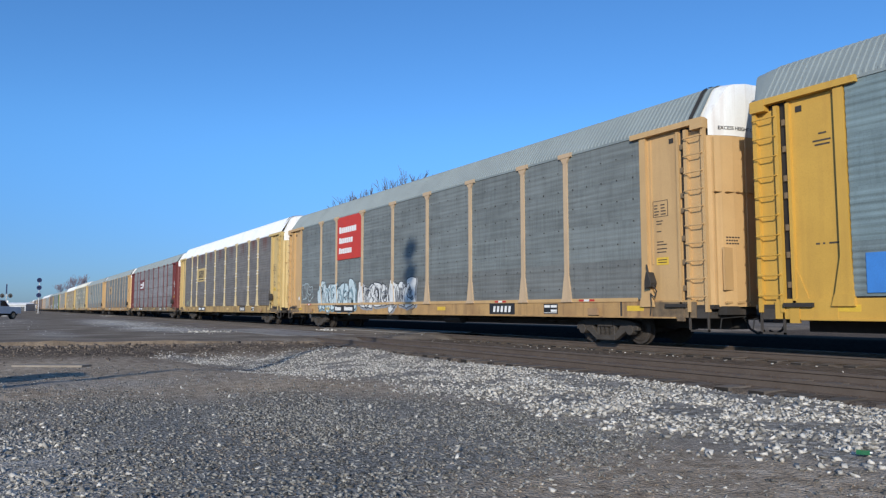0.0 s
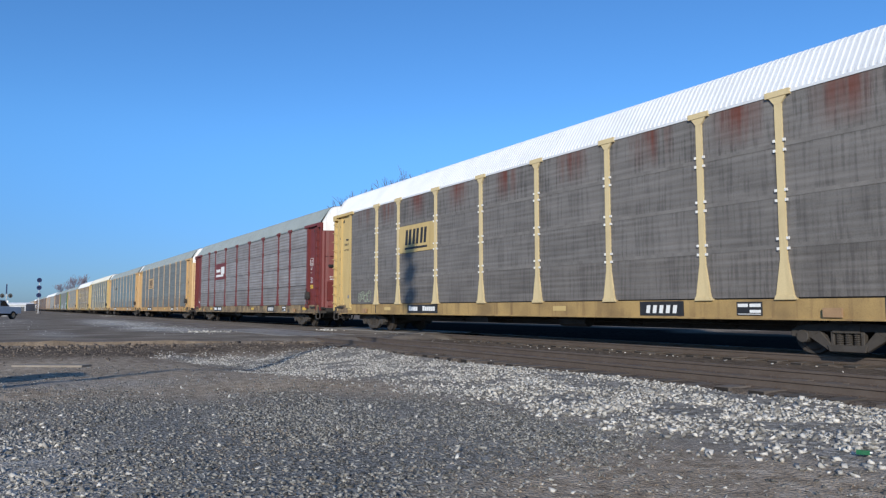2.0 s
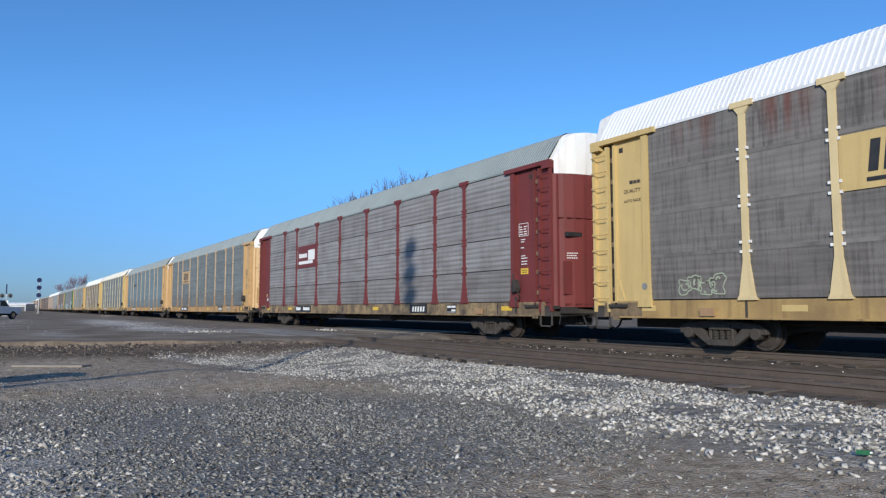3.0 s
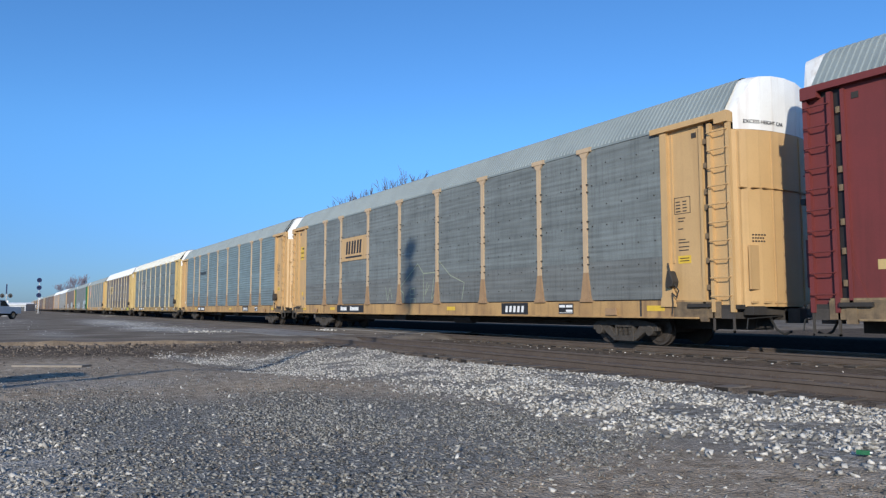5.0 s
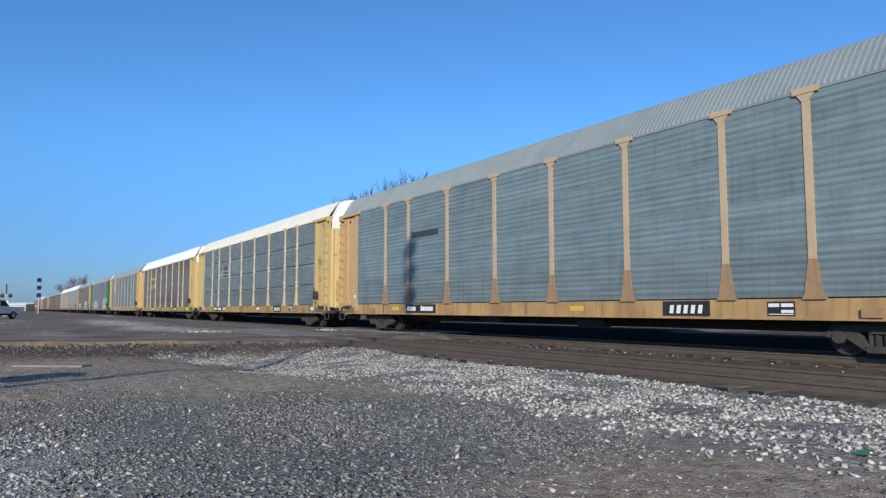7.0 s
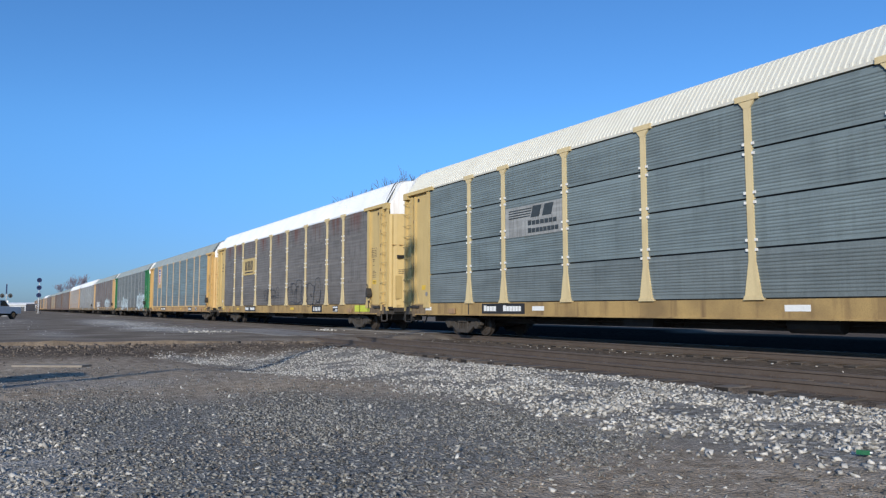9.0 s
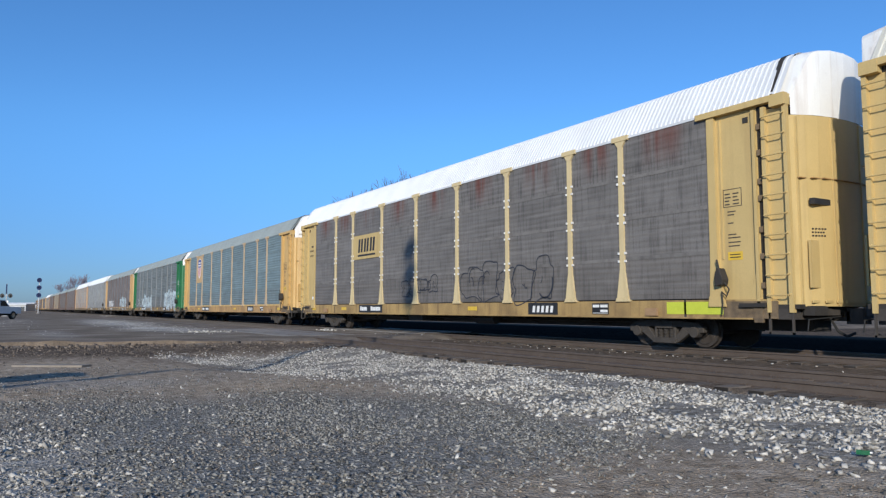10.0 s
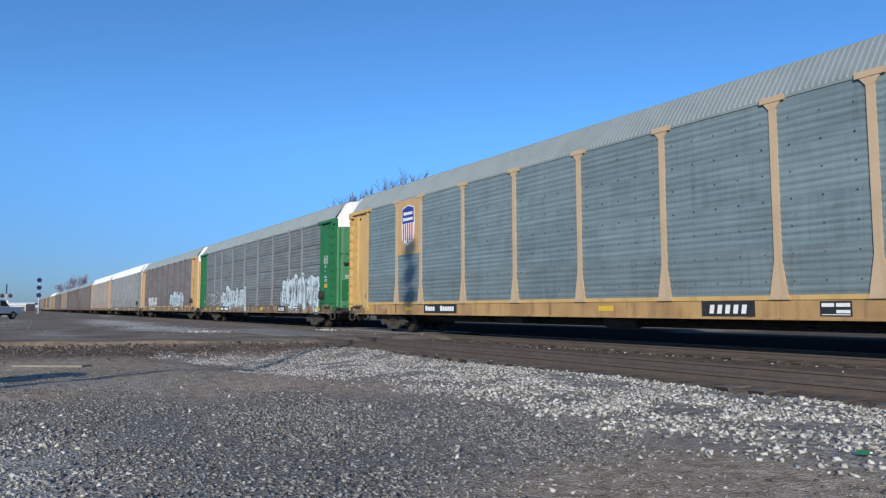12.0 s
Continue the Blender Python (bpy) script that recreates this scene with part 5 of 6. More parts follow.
def end_marks(car, k, ink, seed):
    """Stencilled data on the end plates, yellow stickers, cap warning, slot and hand brake gear."""
    r = random.Random(seed)
    y = FACE + 0.09
    x = PANEL_EDGE + 0.30
    # data panel at the leading end
    bm = bmesh.new()
    for a, b, c, d in ((0, 0.46, 3.52, 3.535), (0, 0.46, 3.14, 3.155), (0, 0.015, 3.14, 3.535), (0.445, 0.46, 3.14, 3.535)):
        box(bm, x + a, x + b, y - 0.004, y, c, d)
    part("data_frame", bm, ink, car)
    bm = bmesh.new()
    for i in range(4):
        z = 3.44 - i * 0.075
        for a, w in ((0.04, r.uniform(0.1, 0.16)), (0.24, r.uniform(0.1, 0.17))):
            box(bm, x + a, x + a + w, y - 0.004, y, z - 0.028, z)
    for z, w in ((3.05, 0.2), (2.98, 0.16), (2.80, 0.14), (2.55, 0.2), (2.48, 0.3), (2.38, 0.3), (2.30, 0.28)):
        box(bm, x + 0.1, x + 0.1 + w, y - 0.004, y, z - 0.025, z)
    part("lettering", bm, ink, car)
    plate(car, "sticker", x + 0.08, x + 0.44, 1.98, 2.16, YELLOW, y, 0.005, "yellow warning sticker")
    bm = bmesh.new()
    for z in (2.03, 2.09):
        box(bm, x + 0.13, x + 0.39, y - 0.008, y - 0.005, z, z + 0.02)
    part("lettering", bm, SIGN_BLACK, car)
    # trailing end: box of small print and a round no-entry mark
    x = -PANEL_EDGE - 0.85
    if k == 0:                                    # two short rows of stencilling on the plain golden plate
        bm = bmesh.new()
        for z, a, w in ((4.32, 0.42, 0.16), (4.18, 0.30, 0.36), (4.10, 0.34, 0.3), (2.17, 0.28, 0.08), (2.17, 0.42, 0.04), (2.17, 0.54, 0.3)):
            box(bm, x + a - 0.1, x + a - 0.1 + w, y - 0.004, y, z, z + 0.035)
        part("lettering", bm, ink, car)
    else:
        plate(car, "sticker", x + 0.2, x + 0.58, 1.64, 1.82, YELLOW if k in (4, 6) else CREAM, y, 0.005)
        bm = bmesh.new()
        disc(bm, (x + 0.72, FACE - 0.012, 1.48), 0.085, 0.006, "y", 20)
        part("round_mark", bm, SIGN_WHITE if k % 2 else ZINC, car)
    # dark latch slot in the bowed door
    for s in (-1, 1):
        dy = -0.85
        dx = s * (BODY - 0.03 + 0.42 * (1 - abs(dy / HALF) ** 2.4))
        if k in (2, 3, 7, 9):
            bm = bmesh.new()
            box(bm, dx - 0.06, dx + 0.04, dy - 0.35, dy + 0.3, 3.02, 3.14)
            part("latch_slot", bm, SIGN_BLACK, car)
        bm = bmesh.new()
        for i, (z, w) in enumerate(((2.55, 0.35), (2.48, 0.3), (2.41, 0.33))):
            for q in range(5):                    # short lengths that follow the bow
                ya, yb = -1.1 + w * q / 5, -1.1 + w * (q + 0.8) / 5
                xx = s * (BODY - 0.038 + 0.42 * (1 - abs((ya + yb) / 2 / HALF) ** 2.4))
                box(bm, xx - 0.006, xx + 0.006, ya, yb, z - 0.03, z)
        part("lettering", bm, ink, car)
    # warning words on the white cap
    if k in (1, 4, 5, 8):
        ob = words(car, "EXCESS HEIGHT CAR", 0, 0, 0.115, SIGN_BLACK, 0, Matrix.Identity(4))
        for v in ob.data.vertices:                # wrapped round the bowed cap
            yy = -1.22 + v.co.x
            v.co = (BODY - 0.02 + 0.42 * (1 - abs(yy / HALF) ** 2.4) + v.co.z, yy, 5.0 + v.co.y)
    # hand brake: housing, chain and lever beside the door post of the leading end
    bx = PANEL_EDGE + 0.28
    bm = bmesh.new()
    prism(bm, [(bx - 0.08, 1.42), (bx + 0.09, 1.45), (bx + 0.12, 1.56), (bx + 0.03, 1.80), (bx - 0.04, 1.82), (bx - 0.09, 1.6)], "y", FACE - 0.16, FACE + 0.06)
    rod(bm, (bx, FACE - 0.10, 1.75), (bx - 0.06, FACE - 0.10, 2.0), 0.025, 6)
    hb = part("hand_brake", bm, STEEL_DARK, car, "dark hand brake housing", bevel=0.01)
    bm = bmesh.new()
    pts = [(bx + 0.10, 1.5), (bx + 0.22, 1.35), (bx + 0.15, 1.2), (bx + 0.03, 1.3), (bx + 0.05, 1.05), (bx + 0.02, 0.82)]
    for a, b in zip(pts, pts[1:]):
        rod(bm, (a[0], FACE - 0.08, a[1]), (b[0], FACE - 0.08, b[1]), 0.016, 6)
    part("chain", bm, STEEL_DARK, hb)


for k, car in enumerate(CARS[:12]):
    sill_marks(car, k, {2: -5.35, 6: -7.35, 7: -5.4, 8: -5.9}.get(k, -6.2), 6.05, 100 + k)
    end_marks(car, k, SIGN_WHITE if k in (3, 9) else TRUCK, 200 + k)

# the golden car: blue sprayed patch on the first bays
plate(CARS[0], "spray_patch", -11.6, -8.9, 1.22, 1.95, BLUE_PATCH, SKIN - 0.002, 0.008, "bright blue sprayed patch")

# red sign with three rows of white lettering bars
c = CARS[1]
sign = plate(c, "sign_panel", -7.03, -4.40, 3.22, EAVE - 0.06, RED_SIGN, SKIN, 0.02, "red enamel sign panel")
for z, n, h in ((4.46, 8, 0.30), (3.98, 7, 0.27), (3.50, 7, 0.27)):
    bars(sign, -6.80, z, n, 0.17 if n == 8 else 0.15, h, 0.07, SIGN_WHITE, SKIN - 0.021)
graffiti(c, -9.3, -5.0, 0.92, 2.15, 6, SPRAY_PALE, SPRAY_DARK, 5, shade=SPRAY_TEAL)
graffiti(c, -4.6, 0.45, 1.0, 2.02, 7, SPRAY_WHITE, SPRAY_DARK, 11, shade=SPRAY_GREY)
graffiti(c, -11.6, -10.2, 1.35, 2.2, 2, SPRAY_PALE, SPRAY_PALE, 15, filled=False)


for x in (5.7, 9.6, -10.9):
    for i, ink in enumerate((RED_TAPE, SIGN_WHITE, RED_TAPE)):
        plate(c, "reflective_tape", x + i * 0.2, x + i * 0.2 + 0.2, SILL1 + 0.0, SILL1 + 0.055, ink, FACE + 0.003, 0.003)


def bar_sign(car, x0, x1, z0, z1):
    """Tan sign board with three dark block shapes over a dark rule."""
    p = plate(car, "sign_panel", x0, x1, z0, z1, TAN if car == CARS[4] else CREAM, SKIN, 0.02, "cream sign board with dark shapes")
    w = (x1 - x0)
    for i in range(3):
        a, q = x0 + w * (0.19 + 0.215 * i), w * 0.19
        bm = bmesh.new()
        for b in (0.0, 0.52):                     # two leaning bars each
            prism(bm, [(a + q * b, z0 + 0.30), (a + q * (b + 0.34), z0 + 0.30), (a + q * (b + 0.48), z1 - 0.17), (a + q * (b + 0.14), z1 - 0.17)],
                  "y", SKIN - 0.026, SKIN - 0.021)
        part("sign_shape", bm, SIGN_BLACK, p)
    bm = bmesh.new()
    box(bm, x0 + w * 0.18, x1 - w * 0.18, SKIN - 0.026, SKIN - 0.021, z0 + 0.12, z0 + 0.20)
    part("sign_shape", bm, SIGN_BLACK, p)


for k in (2, 4, 7):
    bar_sign(CARS[k], E2[2] + 0.09, E2[3] - 0.09, 3.12, 4.18)
    ink = SIGN_BLACK if k == 4 else TRUCK
    words(CARS[k], "QUALITY", -12.72, 3.86, 0.135, ink, FACE + 0.080)
    words(CARS[k], "AUTO RACK", -12.72, 3.62, 0.10, ink, FACE + 0.080)
    bars(CARS[k], -12.52, 4.08, 3, 0.09, 0.09, 0.04, ink, FACE + 0.082)
    if k == 4:
        plate(CARS[k], "sticker", -12.74, -12.03, 3.52, 4.24, YELLOW, FACE + 0.089, 0.004, "yellow square sticker")

# house drawn in chalk over three bays
bm = bmesh.new()
for pts in ([(-1.9, 1.2), (-1.9, 1.75), (-0.3, 2.75), (0.1, 2.35), (1.1, 2.35), (1.2, 2.8)], [(1.2, 2.8), (2.0, 2.2), (2.9, 1.9), (2.75, 1.3)],
            [(-1.4, 1.2), (-1.45, 1.6), (-1.7, 1.75)], [(-0.9, 1.55), (-0.9, 1.75), (-0.55, 1.8), (-0.6, 1.55), (-0.9, 1.55)],
            [(-0.85, 1.2), (-0.85, 1.38), (-0.5, 1.38), (-0.5, 1.2)], [(0.1, 2.35), (0.15, 1.25)], [(0.4, 2.0), (0.25, 1.5), (0.55, 1.9)],
            [(0.9, 2.2), (0.7, 1.3), (1.1, 1.75), (1.2, 1.25)], [(1.1, 2.35), (1.3, 1.2)], [(-3.0, 1.9), (-2.8, 1.3), (-2.6, 1.9), (-2.4, 1.35)]):
    fine = []
    for a, b in zip(pts, pts[1:]):
        fine += [(a[0] + (b[0] - a[0]) * q / 5, a[1] + (b[1] - a[1]) * q / 5) for q in range(5)]
    ribbon(bm, [(px + 0.35, pz * 0.96) for px, pz in fine + [pts[-1]]], 0.03, SKIN - 0.004)
part("chalk_drawing", bm, CHALK, CARS[4], "pale green chalk drawing of a house")

# small white sign on the red car
p = plate(CARS[3], "sign_panel", E2[2] + 0.25, E2[3] - 0.12, 3.08, 4.25, MAROON, SKIN, 0.02, "oxide red sign panel")
bars(p, E2[2] + 0.42, 3.62, 6, 0.16, 0.24, 0.05, SIGN_WHITE, SKIN - 0.021)
plate(p, "sign_shape", E2[2] + 0.4, E2[3] - 0.5, 3.28, 3.44, SIGN_WHITE, SKIN - 0.02, 0.006)
plate(p, "sign_shape", E2[2] + 1.75, E2[3] - 0.25, 3.46, 3.98, SIGN_WHITE, SKIN - 0.02, 0.006)

# dark lettering shape on the blue grey car
bars(CARS[5], -6.9, 3.65, 8, 0.20, 0.26, 0.05, SIGN_GREY, SKIN - 0.002)

# slanted bars and blocks on the banded car
p = plate(CARS[6], "sign_panel", E2[2] + 0.12, E2[3] - 0.12, 3.12, 4.05, PANEL["pale"], SKIN + 0.004, 0.014, "plain grey sign field")
bm = bmesh.new()
for i in range(4):
    z = 3.70 + i * 0.075
    box(bm, E2[2] + 0.3, E2[2] + 1.35 + 0.03 * i, SKIN - 0.016, SKIN - 0.011, z, z + 0.035)
part("sign_shape", bm, SIGN_GREY, p)
for a in (1.38, 1.92):
    bm = bmesh.new()
    prism(bm, [(E2[2] + a, 3.66), (E2[2] + a + 0.40, 3.66), (E2[2] + a + 0.52, 4.0), (E2[2] + a + 0.12, 4.0)], "y", SKIN - 0.016, SKIN - 0.011)
    part("sign_shape", bm, SIGN_GREY, p)
bars(p, E2[2] + 1.25, 3.43, 7, 0.13, 0.15, 0.06, SIGN_GREY, SKIN - 0.011)
bars(p, E2[2] + 1.25, 3.20, 8, 0.13, 0.15, 0.05, SIGN_GREY, SKIN - 0.011)

# shield sign on a tan sheet
c = CARS[8]
sheet = plate(c, "sign_panel", E2[1] + 0.08, E2[2] - 0.08, 3.05, EAVE - 0.06, TAN, SKIN, 0.02, "tan sign sheet")
cx, top = (E2[1] + E2[2]) / 2, 5.0
bm = bmesh.new()
prism(bm, [(cx - 0.48, top - 0.12), (cx - 0.2, top - 0.04), (cx, top), (cx + 0.2, top - 0.04), (cx + 0.48, top - 0.12),
           (cx + 0.52, top - 0.7), (cx + 0.48, top - 1.35), (cx, top - 1.62), (cx - 0.48, top - 1.35), (cx - 0.52, top - 0.7)], "y", SKIN - 0.026, SKIN - 0.02)
sh = part("shield", bm, SIGN_WHITE, sheet, "white shield with blue head and red stripes")
bm = bmesh.new()
prism(bm, [(cx - 0.45, top - 0.15), (cx, top - 0.04), (cx + 0.45, top - 0.15), (cx + 0.46, top - 0.72), (cx - 0.46, top - 0.72)], "y", SKIN - 0.031, SKIN - 0.026)
part("shield_head", bm, SIGN_BLUE, sh)
for i in range(5):
    a = cx - 0.40 + i * 0.17
    plate(sh, "stripe", a, a + 0.085, top - 1.4 - (0.1 if i == 2 else 0.0), top - 0.74, RED_TAPE, SKIN - 0.026, 0.004)
bars(sh, cx - 0.34, top - 0.40, 5, 0.10, 0.13, 0.045, SIGN_WHITE, SKIN - 0.0315)
bars(sh, cx - 0.38, top - 0.62, 7, 0.075, 0.13, 0.035, SIGN_WHITE, SKIN - 0.0315)

# graffiti further down the train
graffiti(CARS[7], -2.6, 0.2, 1.5, 2.1, 4, SPRAY_DARK, SPRAY_DARK, 31, filled=False)
graffiti(CARS[7], 2.0, 6.5, 1.2, 2.3, 5, SPRAY_DARK, SPRAY_DARK, 33, filled=False)
plate(CARS[7], "paint_patch", 10.6, 13.4, SILL0 + 0.1, SILL1 - 0.04, LIME, SKIN - 0.002, 0.006, "lime yellow repainted patch of sill")
graffiti(CARS[9], 6.0, 11.7, 0.95, 2.6, 6, SPRAY_PALE, SPRAY_DARK, 41, shade=SPRAY_GREY)
graffiti(CARS[9], -6.9, -0.9, 1.0, 2.3, 6, SPRAY_PALE, SPRAY_DARK, 43, shade=SPRAY_GREY)
graffiti(CARS[9], -11.0, -7.6, 1.3, 2.1, 3, SPRAY_PALE, SPRAY_PALE, 44, filled=False)
graffiti(CARS[10], 3.0, 8.6, 1.2, 2.4, 5, SPRAY_PALE, SPRAY_DARK, 47, shade=SPRAY_GREY)
graffiti(CARS[10], -9.0, -4.0, 1.2, 2.2, 4, SPRAY_WHITE, SPRAY_DARK, 48, shade=SPRAY_GREY)
graffiti(CARS[2], -11.0, -9.8, 1.3, 1.65, 4, CHALK, CHALK, 51, filled=False)

# ------------------------------------------------------------------ around the tracks
def spot(side, ahead):
    """A place on the plan from metres ahead of and beside the camera's line of sight."""
    c, s = math.cos(radians(TURN)), math.sin(radians(TURN))
    return -ahead * c + side * s, ahead * s + side * c


LAMP_GLASS = mat("dark signal lens", (0.015, 0.02, 0.04), 0.15, dark=(0.02, 0.02, 0.03), scale=6, bump=0)
SIGNAL_BLUE = mat("blue black signal paint", (0.012, 0.025, 0.09), 0.95, dark=(0.015, 0.02, 0.05), scale=5, bump=0)
SILVER = mat("aluminium paint", (0.55, 0.56, 0.57), 0.45, metal=0.4, dark=(0.42, 0.42, 0.42), scale=4)


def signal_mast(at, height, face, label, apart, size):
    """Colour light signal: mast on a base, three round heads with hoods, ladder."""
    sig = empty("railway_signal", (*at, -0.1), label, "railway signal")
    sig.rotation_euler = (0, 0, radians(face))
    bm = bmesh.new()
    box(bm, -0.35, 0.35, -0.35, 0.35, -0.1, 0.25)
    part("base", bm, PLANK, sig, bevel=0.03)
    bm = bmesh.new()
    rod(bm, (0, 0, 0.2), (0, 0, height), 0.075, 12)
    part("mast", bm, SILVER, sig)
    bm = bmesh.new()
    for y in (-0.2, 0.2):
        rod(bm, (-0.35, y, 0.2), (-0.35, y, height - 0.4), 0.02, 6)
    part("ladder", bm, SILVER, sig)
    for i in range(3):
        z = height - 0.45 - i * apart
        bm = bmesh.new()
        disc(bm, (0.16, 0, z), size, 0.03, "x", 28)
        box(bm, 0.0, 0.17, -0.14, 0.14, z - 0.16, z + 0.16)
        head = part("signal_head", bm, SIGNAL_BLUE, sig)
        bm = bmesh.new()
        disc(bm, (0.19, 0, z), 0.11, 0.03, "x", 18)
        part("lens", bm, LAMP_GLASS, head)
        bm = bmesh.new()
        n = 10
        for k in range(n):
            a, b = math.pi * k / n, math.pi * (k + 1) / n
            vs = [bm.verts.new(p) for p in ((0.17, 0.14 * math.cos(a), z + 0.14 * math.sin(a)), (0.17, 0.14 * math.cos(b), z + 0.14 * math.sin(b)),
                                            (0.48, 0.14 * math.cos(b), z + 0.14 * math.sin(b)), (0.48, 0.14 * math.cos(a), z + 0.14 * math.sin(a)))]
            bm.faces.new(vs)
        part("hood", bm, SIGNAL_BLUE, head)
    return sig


x, y = spot(-80.5, 141)
signal_mast((x, y), 7.2, -20, "three-headed blue black signal on a silver mast", 1.5, 0.46)
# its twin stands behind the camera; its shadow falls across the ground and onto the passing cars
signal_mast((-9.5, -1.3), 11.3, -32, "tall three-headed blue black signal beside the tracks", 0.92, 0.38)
# cabinet left of the view, added only to cast the short broad shadow
cab = empty("unseen_cabinet", (-10.7, -1.35, -0.12), "grey metal cabinet out of view that casts a shadow on the dirt", "cabinet")
bm = bmesh.new()
box(bm, -0.35, 0.35, -0.3, 0.3, 0, 1.05)
body = part("body", bm, SILVER, cab, bevel=0.02)
bm = bmesh.new()
box(bm, -0.4, 0.4, -0.35, 0.35, 1.05, 1.11)
part("lid", bm, SILVER, body, bevel=0.02)


def crossing_signal(at, face):
    """Level crossing post: a narrow board, a pair of dark lamps on a cross arm."""
    cs = empty("crossing_signal", (*at, 0), "silver crossing post with a narrow board and two lamps", "crossing signal")
    cs.rotation_euler = (0, 0, radians(face))
    bm = bmesh.new()
    rod(bm, (0, 0, -0.1), (0, 0, 4.3), 0.06, 10)
    part("mast", bm, SILVER, cs)
    bm = bmesh.new()
    box(bm, -0.07, 0.07, -0.07, -0.05, 2.95, 4.25)
    part("board", bm, SIGNAL_BLUE, cs)
    bm = bmesh.new()
    rod(bm, (-0.55, 0, 2.7), (0.55, 0, 2.7), 0.03, 8)
    part("arm", bm, SILVER, cs)
    for s in (-1, 1):
        bm = bmesh.new()
        disc(bm, (s * 0.55, -0.06, 2.7), 0.30, 0.04, "y", 22)
        disc(bm, (s * 0.55, -0.16, 2.7), 0.12, 0.18, "y", 16)
        part("lamp", bm, BLACK, cs)
    bm = bmesh.new()
    box(bm, -0.3, 0.3, -0.02, 0.02, 1.6, 2.05)
    part("notice", bm, SIGN_WHITE, cs)
    bm = bmesh.new()
    box(bm, -0.35, 0.35, -0.25, 0.25, -0.05, 0.9)
    part("base", bm, SILVER, cs, bevel=0.02)
    return cs


x, y = spot(-58.6, 95)
crossing_signal((x, y), 58)

# pickup
CAR_WHITE = mat("white car paint", (0.72, 0.73, 0.74), 0.25, dark=(0.62, 0.63, 0.64), scale=3, bump=0)
CAR_GLASS = mat("dark car glass", (0.015, 0.018, 0.02), 0.08, dark=(0.02, 0.022, 0.025), scale=3, bump=0)
CHROME = mat("chrome", (0.6, 0.6, 0.6), 0.15, metal=1.0, dark=(0.5, 0.5, 0.5), scale=3, bump=0)


def pickup(at, face):
    p = empty("pickup_truck", (*at, 0.0), "white pickup truck parked on worn asphalt", "pickup truck")
    p.rotation_euler = (0, 0, radians(face))
    bm = bmesh.new()
    prism(bm, [(-2.75, 0.55), (2.7, 0.5), (2.75, 0.95), (2.6, 1.08), (1.25, 1.15), (0.75, 1.72), (-0.55, 1.78), (-0.75, 1.15), (-2.75, 1.12)],
          "y", -0.9, 0.9)
    body = part("body", bm, CAR_WHITE, p, bevel=0.05)
    for s in (-1, 1):
        bm = bmesh.new()
        prism(bm, [(1.12, 1.18), (0.70, 1.64), (0.18, 1.68), (0.18, 1.18)], "y", s * 0.905 - 0.005, s * 0.905 + 0.005)
        part("side_window", bm, CAR_GLASS, body)
        bm = bmesh.new()
        prism(bm, [(0.10, 1.18), (0.10, 1.68), (-0.5, 1.7), (-0.62, 1.18)], "y", s * 0.905 - 0.005, s * 0.905 + 0.005)
        part("side_window", bm, CAR_GLASS, body)
        bm = bmesh.new()
        box(bm, -2.78, -2.74, s * 0.82 - 0.08, s * 0.82 + 0.08, 0.75, 1.08)
        part("tail_lamp", bm, RED_TAPE, body)
    bm = bmesh.new()
    box(bm, -0.8, -0.74, -0.7, 0.7, 1.22, 1.66)
    part("rear_window", bm, CAR_GLASS, body)
    bm = bmesh.new()
    box(bm, -2.9, -2.74, -0.88, 0.88, 0.45, 0.62)
    part("bumper", bm, CHROME, p, bevel=0.03)
    bm = bmesh.new()
    box(bm, -2.5, 2.5, -0.7, 0.7, 0.32, 0.56)
    part("chassis", bm, STEEL_DARK, p)
    for x in (-1.75, 1.75):
        for s in (-1, 1):
            bm = bmesh.new()
            disc(bm, (x, s * 0.80, 0.36), 0.38, 0.24, "y", 24)
            w = part("wheel", bm, RUBBER, p, bevel=0.03)
            bm = bmesh.new()
            disc(bm, (x, s * 0.925, 0.36), 0.22, 0.02, "y", 18)
            part("rim", bm, CHROME, w)
    return p


x, y = spot(-40.6, 63.5)
pickup((x, y), 140)


# bare trees
BARK = mat("winter bark", (0.11, 0.085, 0.065), 0.95, dark=(0.06, 0.045, 0.035), scale=3, bump=0.2)


# bark colour with the haze of distance painted into it
BARK_FAR = mat("hazy far bark", (0.20, 0.19, 0.235), 0.95, dark=(0.16, 0.15, 0.19), scale=1, bump=0.0)


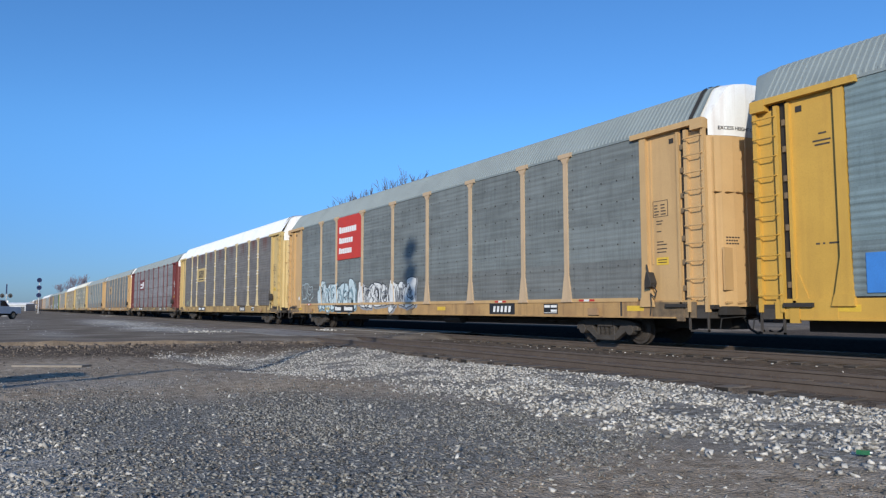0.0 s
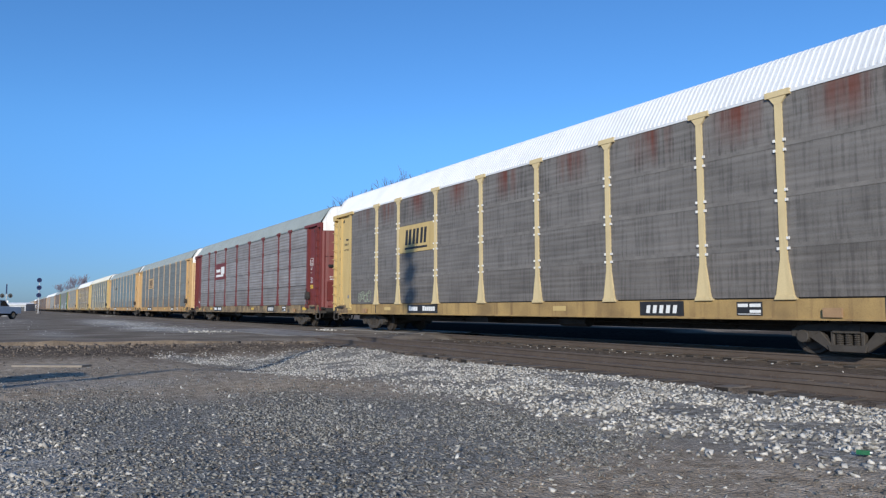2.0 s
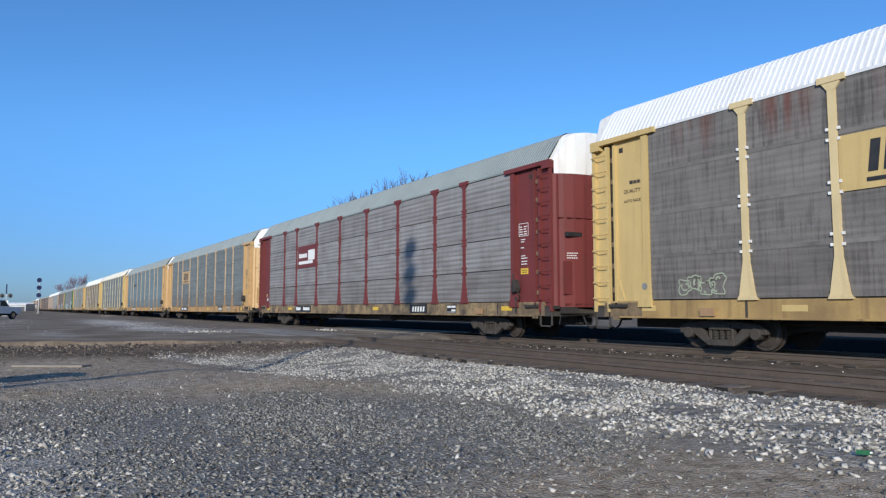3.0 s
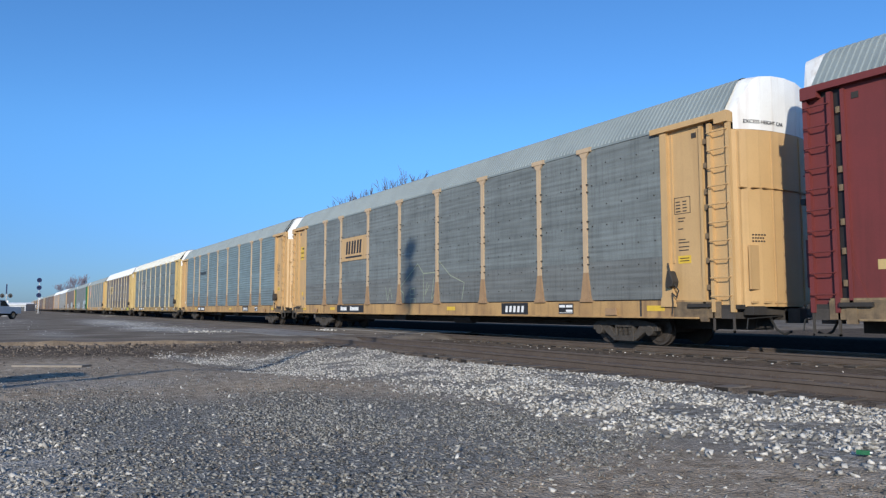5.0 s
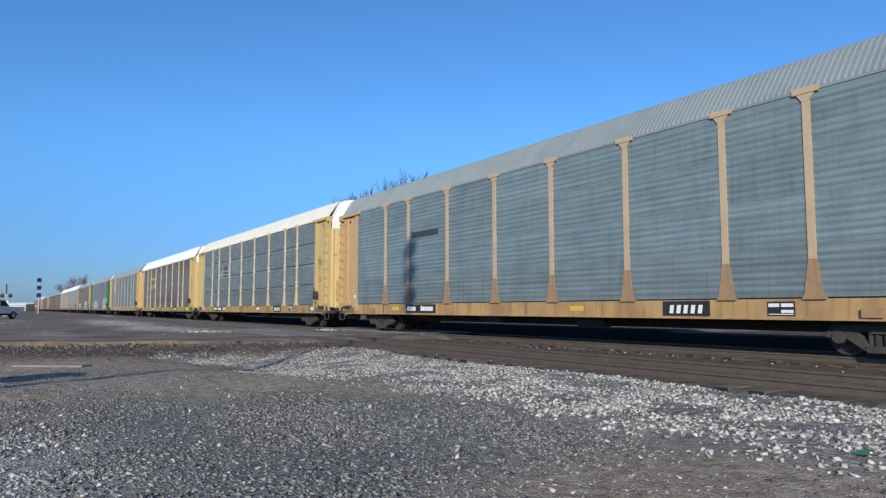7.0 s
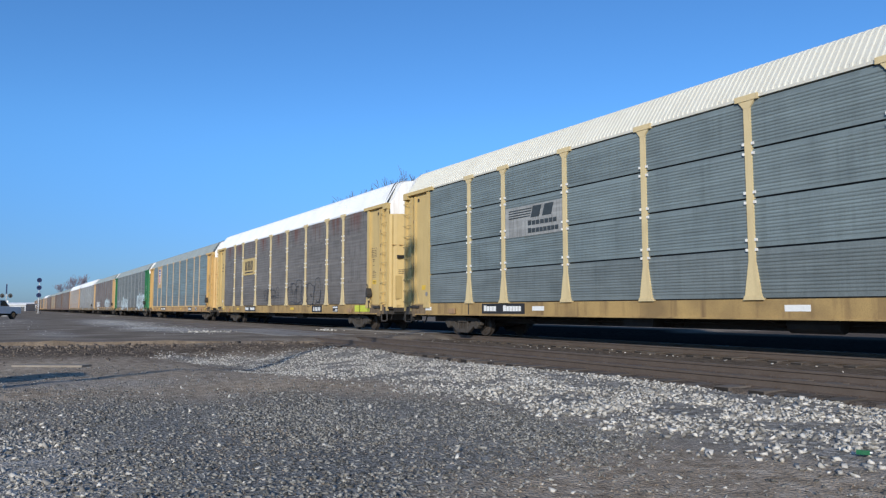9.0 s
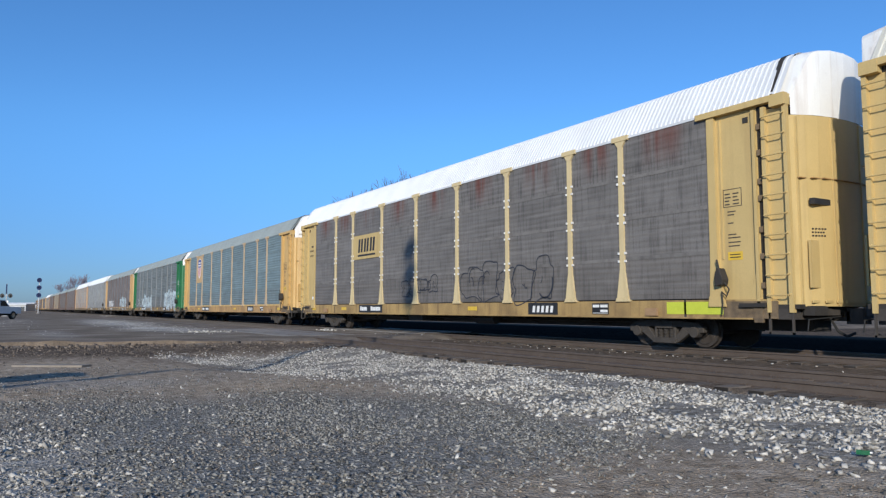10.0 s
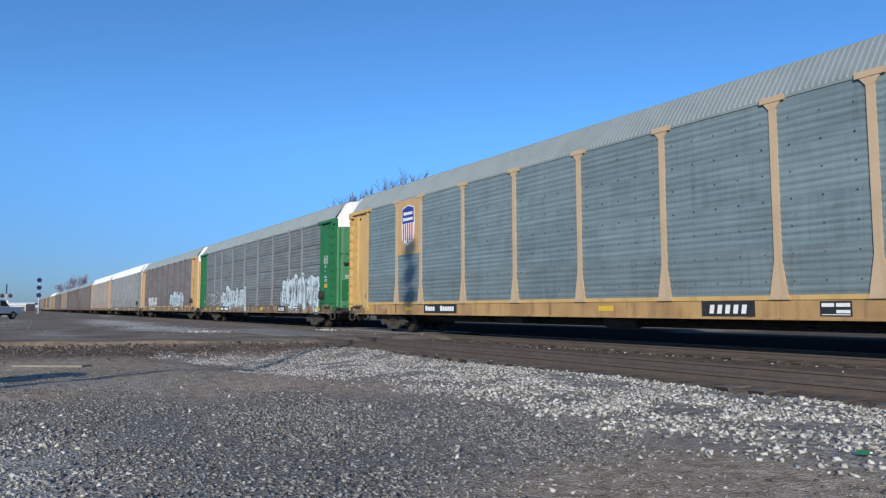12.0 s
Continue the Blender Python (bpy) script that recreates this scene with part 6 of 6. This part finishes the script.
def bare_tree(at, height, seed, spread=0.5, twig=0.022, bark=BARK):
    """Leafless tree: trunk and limbs that fork seven times into twigs."""
    r = random.Random(seed)
    tree = empty("tree", (*at, -0.1), "bare winter tree with fine twigs", "tree", "bare trees")
    trunk, crown = ([], []), ([], [])

    def limb(a, d, length, r0, level):
        r0 = max(r0, twig)
        v, f = trunk if level < 2 else crown
        b = a + d * length
        r1 = max(r0 * 0.68, twig * 0.6)
        u = d.orthogonal().normalized()
        w = d.cross(u)
        n = 5 if level < 3 else 3
        base = len(v)
        for c, q in ((a, r0), (b, r1)):
            for k in range(n):
                ang = math.tau * k / n
                v.append(c + (u * math.cos(ang) + w * math.sin(ang)) * q)
        for k in range(n):
            f.append((base + k, base + (k + 1) % n, base + n + (k + 1) % n, base + n + k))
        if level >= 7:
            return
        for k in range(2 if level in (0, 6) else r.choice((2, 3, 3) if level < 5 else (2, 2, 3))):
            turn = Vector((r.uniform(-1, 1), r.uniform(-1, 1), r.uniform(-0.3, 0.7)))
            nd = (d + turn * spread * (1.15 if level < 3 else 1.0) + Vector((0, 0, 0.12))).normalized()
            limb(b if k == 0 else a + d * length * r.uniform(0.55, 1.0), nd, length * r.uniform(0.66, 0.86), r1 * r.uniform(0.6, 0.9), level + 1)

    limb(Vector((0, 0, 0)), Vector((0.03, 0.02, 1)).normalized(), height * 0.25, height * 0.018, 0)
    for name, (v, f) in (("trunk", trunk), ("crown", crown)):
        me = bpy.data.meshes.new(name)
        top = max(p.z for p in crown[0])
        me.from_pydata([p * (height / top) for p in v], [], f)
        me.update()
        put(name, me, bark, tree)
    return tree


for px, depth, h, seed in ((-0.112, 72, 13.9, 3), (-0.072, 66, 14.0, 5), (-0.045, 70, 15.6, 9), (-0.14, 78, 13.2, 12)):
    x, y = spot(px * depth, depth)
    bare_tree((x, y), h, seed)
for px, depth, h, seed in ((-0.517, 230, 12.6, 21), (-0.528, 236, 12.8, 23), (-0.542, 240, 10.5, 25)):
    x, y = spot(px * depth, depth)
    bare_tree((x, y), h, seed, 0.6, 0.02, BARK_FAR)

# pole far beyond the train
x, y = spot(-0.5045 * 210, 210)
pole = empty("utility_pole", (x, y, -0.1), "brown wooden utility pole far beyond the train", "utility pole")
bm = bmesh.new()
rod(bm, (0, 0, 0), (0, 0, 11.2), 0.08, 8)
part("pole", bm, BARK_FAR, pole)
bm = bmesh.new()
box(bm, -1.0, 1.0, -0.06, 0.06, 10.2, 10.4)
box(bm, -0.8, 0.8, -0.06, 0.06, 9.0, 9.2)
part("cross_arm", bm, TIE, pole)


# far sheds and the line of haze-grey trees on the horizon
SHED = mat("pale shed cladding", (0.55, 0.56, 0.57), 0.7, dark=(0.42, 0.43, 0.45), scale=0.3, grain=3, bump=0)
SHED_ROOF = mat("light shed roof", (0.68, 0.70, 0.72), 0.6, dark=(0.55, 0.57, 0.6), scale=0.3, grain=3, bump=0)
SHED_DARK = mat("dark shed opening", (0.06, 0.065, 0.07), 0.6, dark=(0.04, 0.04, 0.045), scale=1, bump=0)


def shed(at, length, deep, high, face, label, doors):
    b = empty("warehouse", (*at, -0.2), label, "warehouse", "far sheds")
    b.rotation_euler = (0, 0, radians(face))
    bm = bmesh.new()
    box(bm, -length / 2, length / 2, -deep / 2, deep / 2, 0, high)
    wall = part("wall", bm, SHED, b)
    bm = bmesh.new()
    prism(bm, [(-deep / 2 - 0.6, high), (deep / 2 + 0.6, high), (deep / 2 + 0.6, high + 0.4), (0, high + 0.7), (-deep / 2 - 0.6, high + 0.4)],
          "x", -length / 2 - 0.6, length / 2 + 0.6)
    part("roof", bm, SHED_ROOF, b)
    for i in range(doors):
        x = -length / 2 + length * (i + 0.5) / doors
        bm = bmesh.new()
        box(bm, x - 1.8, x + 1.8, -deep / 2 - 0.05, -deep / 2 + 0.05, 0, min(4.0, high * 0.7))
        part("door", bm, SHED_DARK, wall)
    return b


for side, ahead, ln, dp, hi, face, nd in ((-0.622, 420, 46, 20, 4.2, 62, 8), (-0.596, 330, 9, 8, 3.0, 60, 2), (-0.575, 380, 12, 9, 2.6, 58, 2)):
    x, y = spot(side * ahead, ahead)
    shed((x, y), ln, dp, hi, face, "long low pale warehouse on the horizon" if ln > 20 else "small pale shed on the horizon", nd)

THICKET = mat("winter thicket", (0.16, 0.15, 0.15), 0.95, dark=(0.10, 0.095, 0.10), scale=0.2, grain=2, vary=0.25, island=True, bump=0)
n = 2600
ang = rng.uniform(-0.9, 1.2, n)
dist = rng.uniform(700, 900, n)
tx, ty = -np.cos(ang) * dist, np.sin(ang) * dist
size = rng.uniform(1.5, 4.0, n)
tagged(put("far_woods", stones("far_woods", tx, ty, rng.uniform(0.0, 3.0, n), size, ICO_V, ICO_F), THICKET),
       "grey leafless woods along the horizon", "woods", kind="stuff")

# litter
BOTTLE = mat("green bottle plastic", (0.02, 0.13, 0.06), 0.3, dark=(0.015, 0.09, 0.04), scale=9, bump=0)
x, y = spot(2.95, 5.05)
b = empty("bottle", (x, y, float(ground_z(np.array([x]), np.array([y]))[0]) + 0.035), "crushed green plastic bottle on the gravel", "bottle")
b.rotation_euler = (0, 0, 0.6)
b.scale = (0.5, 0.5, 0.5)
bm = bmesh.new()
prism(bm, [(-0.09, 0.03), (-0.1, -0.02), (-0.03, -0.036), (0.03, -0.025), (0.07, -0.012), (0.07, 0.012), (0.02, 0.03), (-0.04, 0.018)], "z", -0.03, 0.03)
part("body", bm, BOTTLE, b, bevel=0.012)
bm = bmesh.new()
rod(bm, (0.07, 0, 0), (0.10, 0, 0), 0.014, 8)
part("cap", bm, SIGN_WHITE, b)

# ------------------------------------------------------------------ what moves
def motions():
    for k, car in enumerate(CARS):
        walk(car, [(t, pose(car_x(k, t), TRACK_Y, 0)) for t in (0.0, 4.0, 8.0, 12.0)])
    # every wheel rolls on its rail
    step = 1.0 / 30
    for axle in AXLES:
        base = axle.location.copy()
        walk(axle, [(i * step, pose(base.x, base.y, base.z, 0, math.degrees(SPEED * i * step / 0.42), 0)) for i in range(361)])


motions()
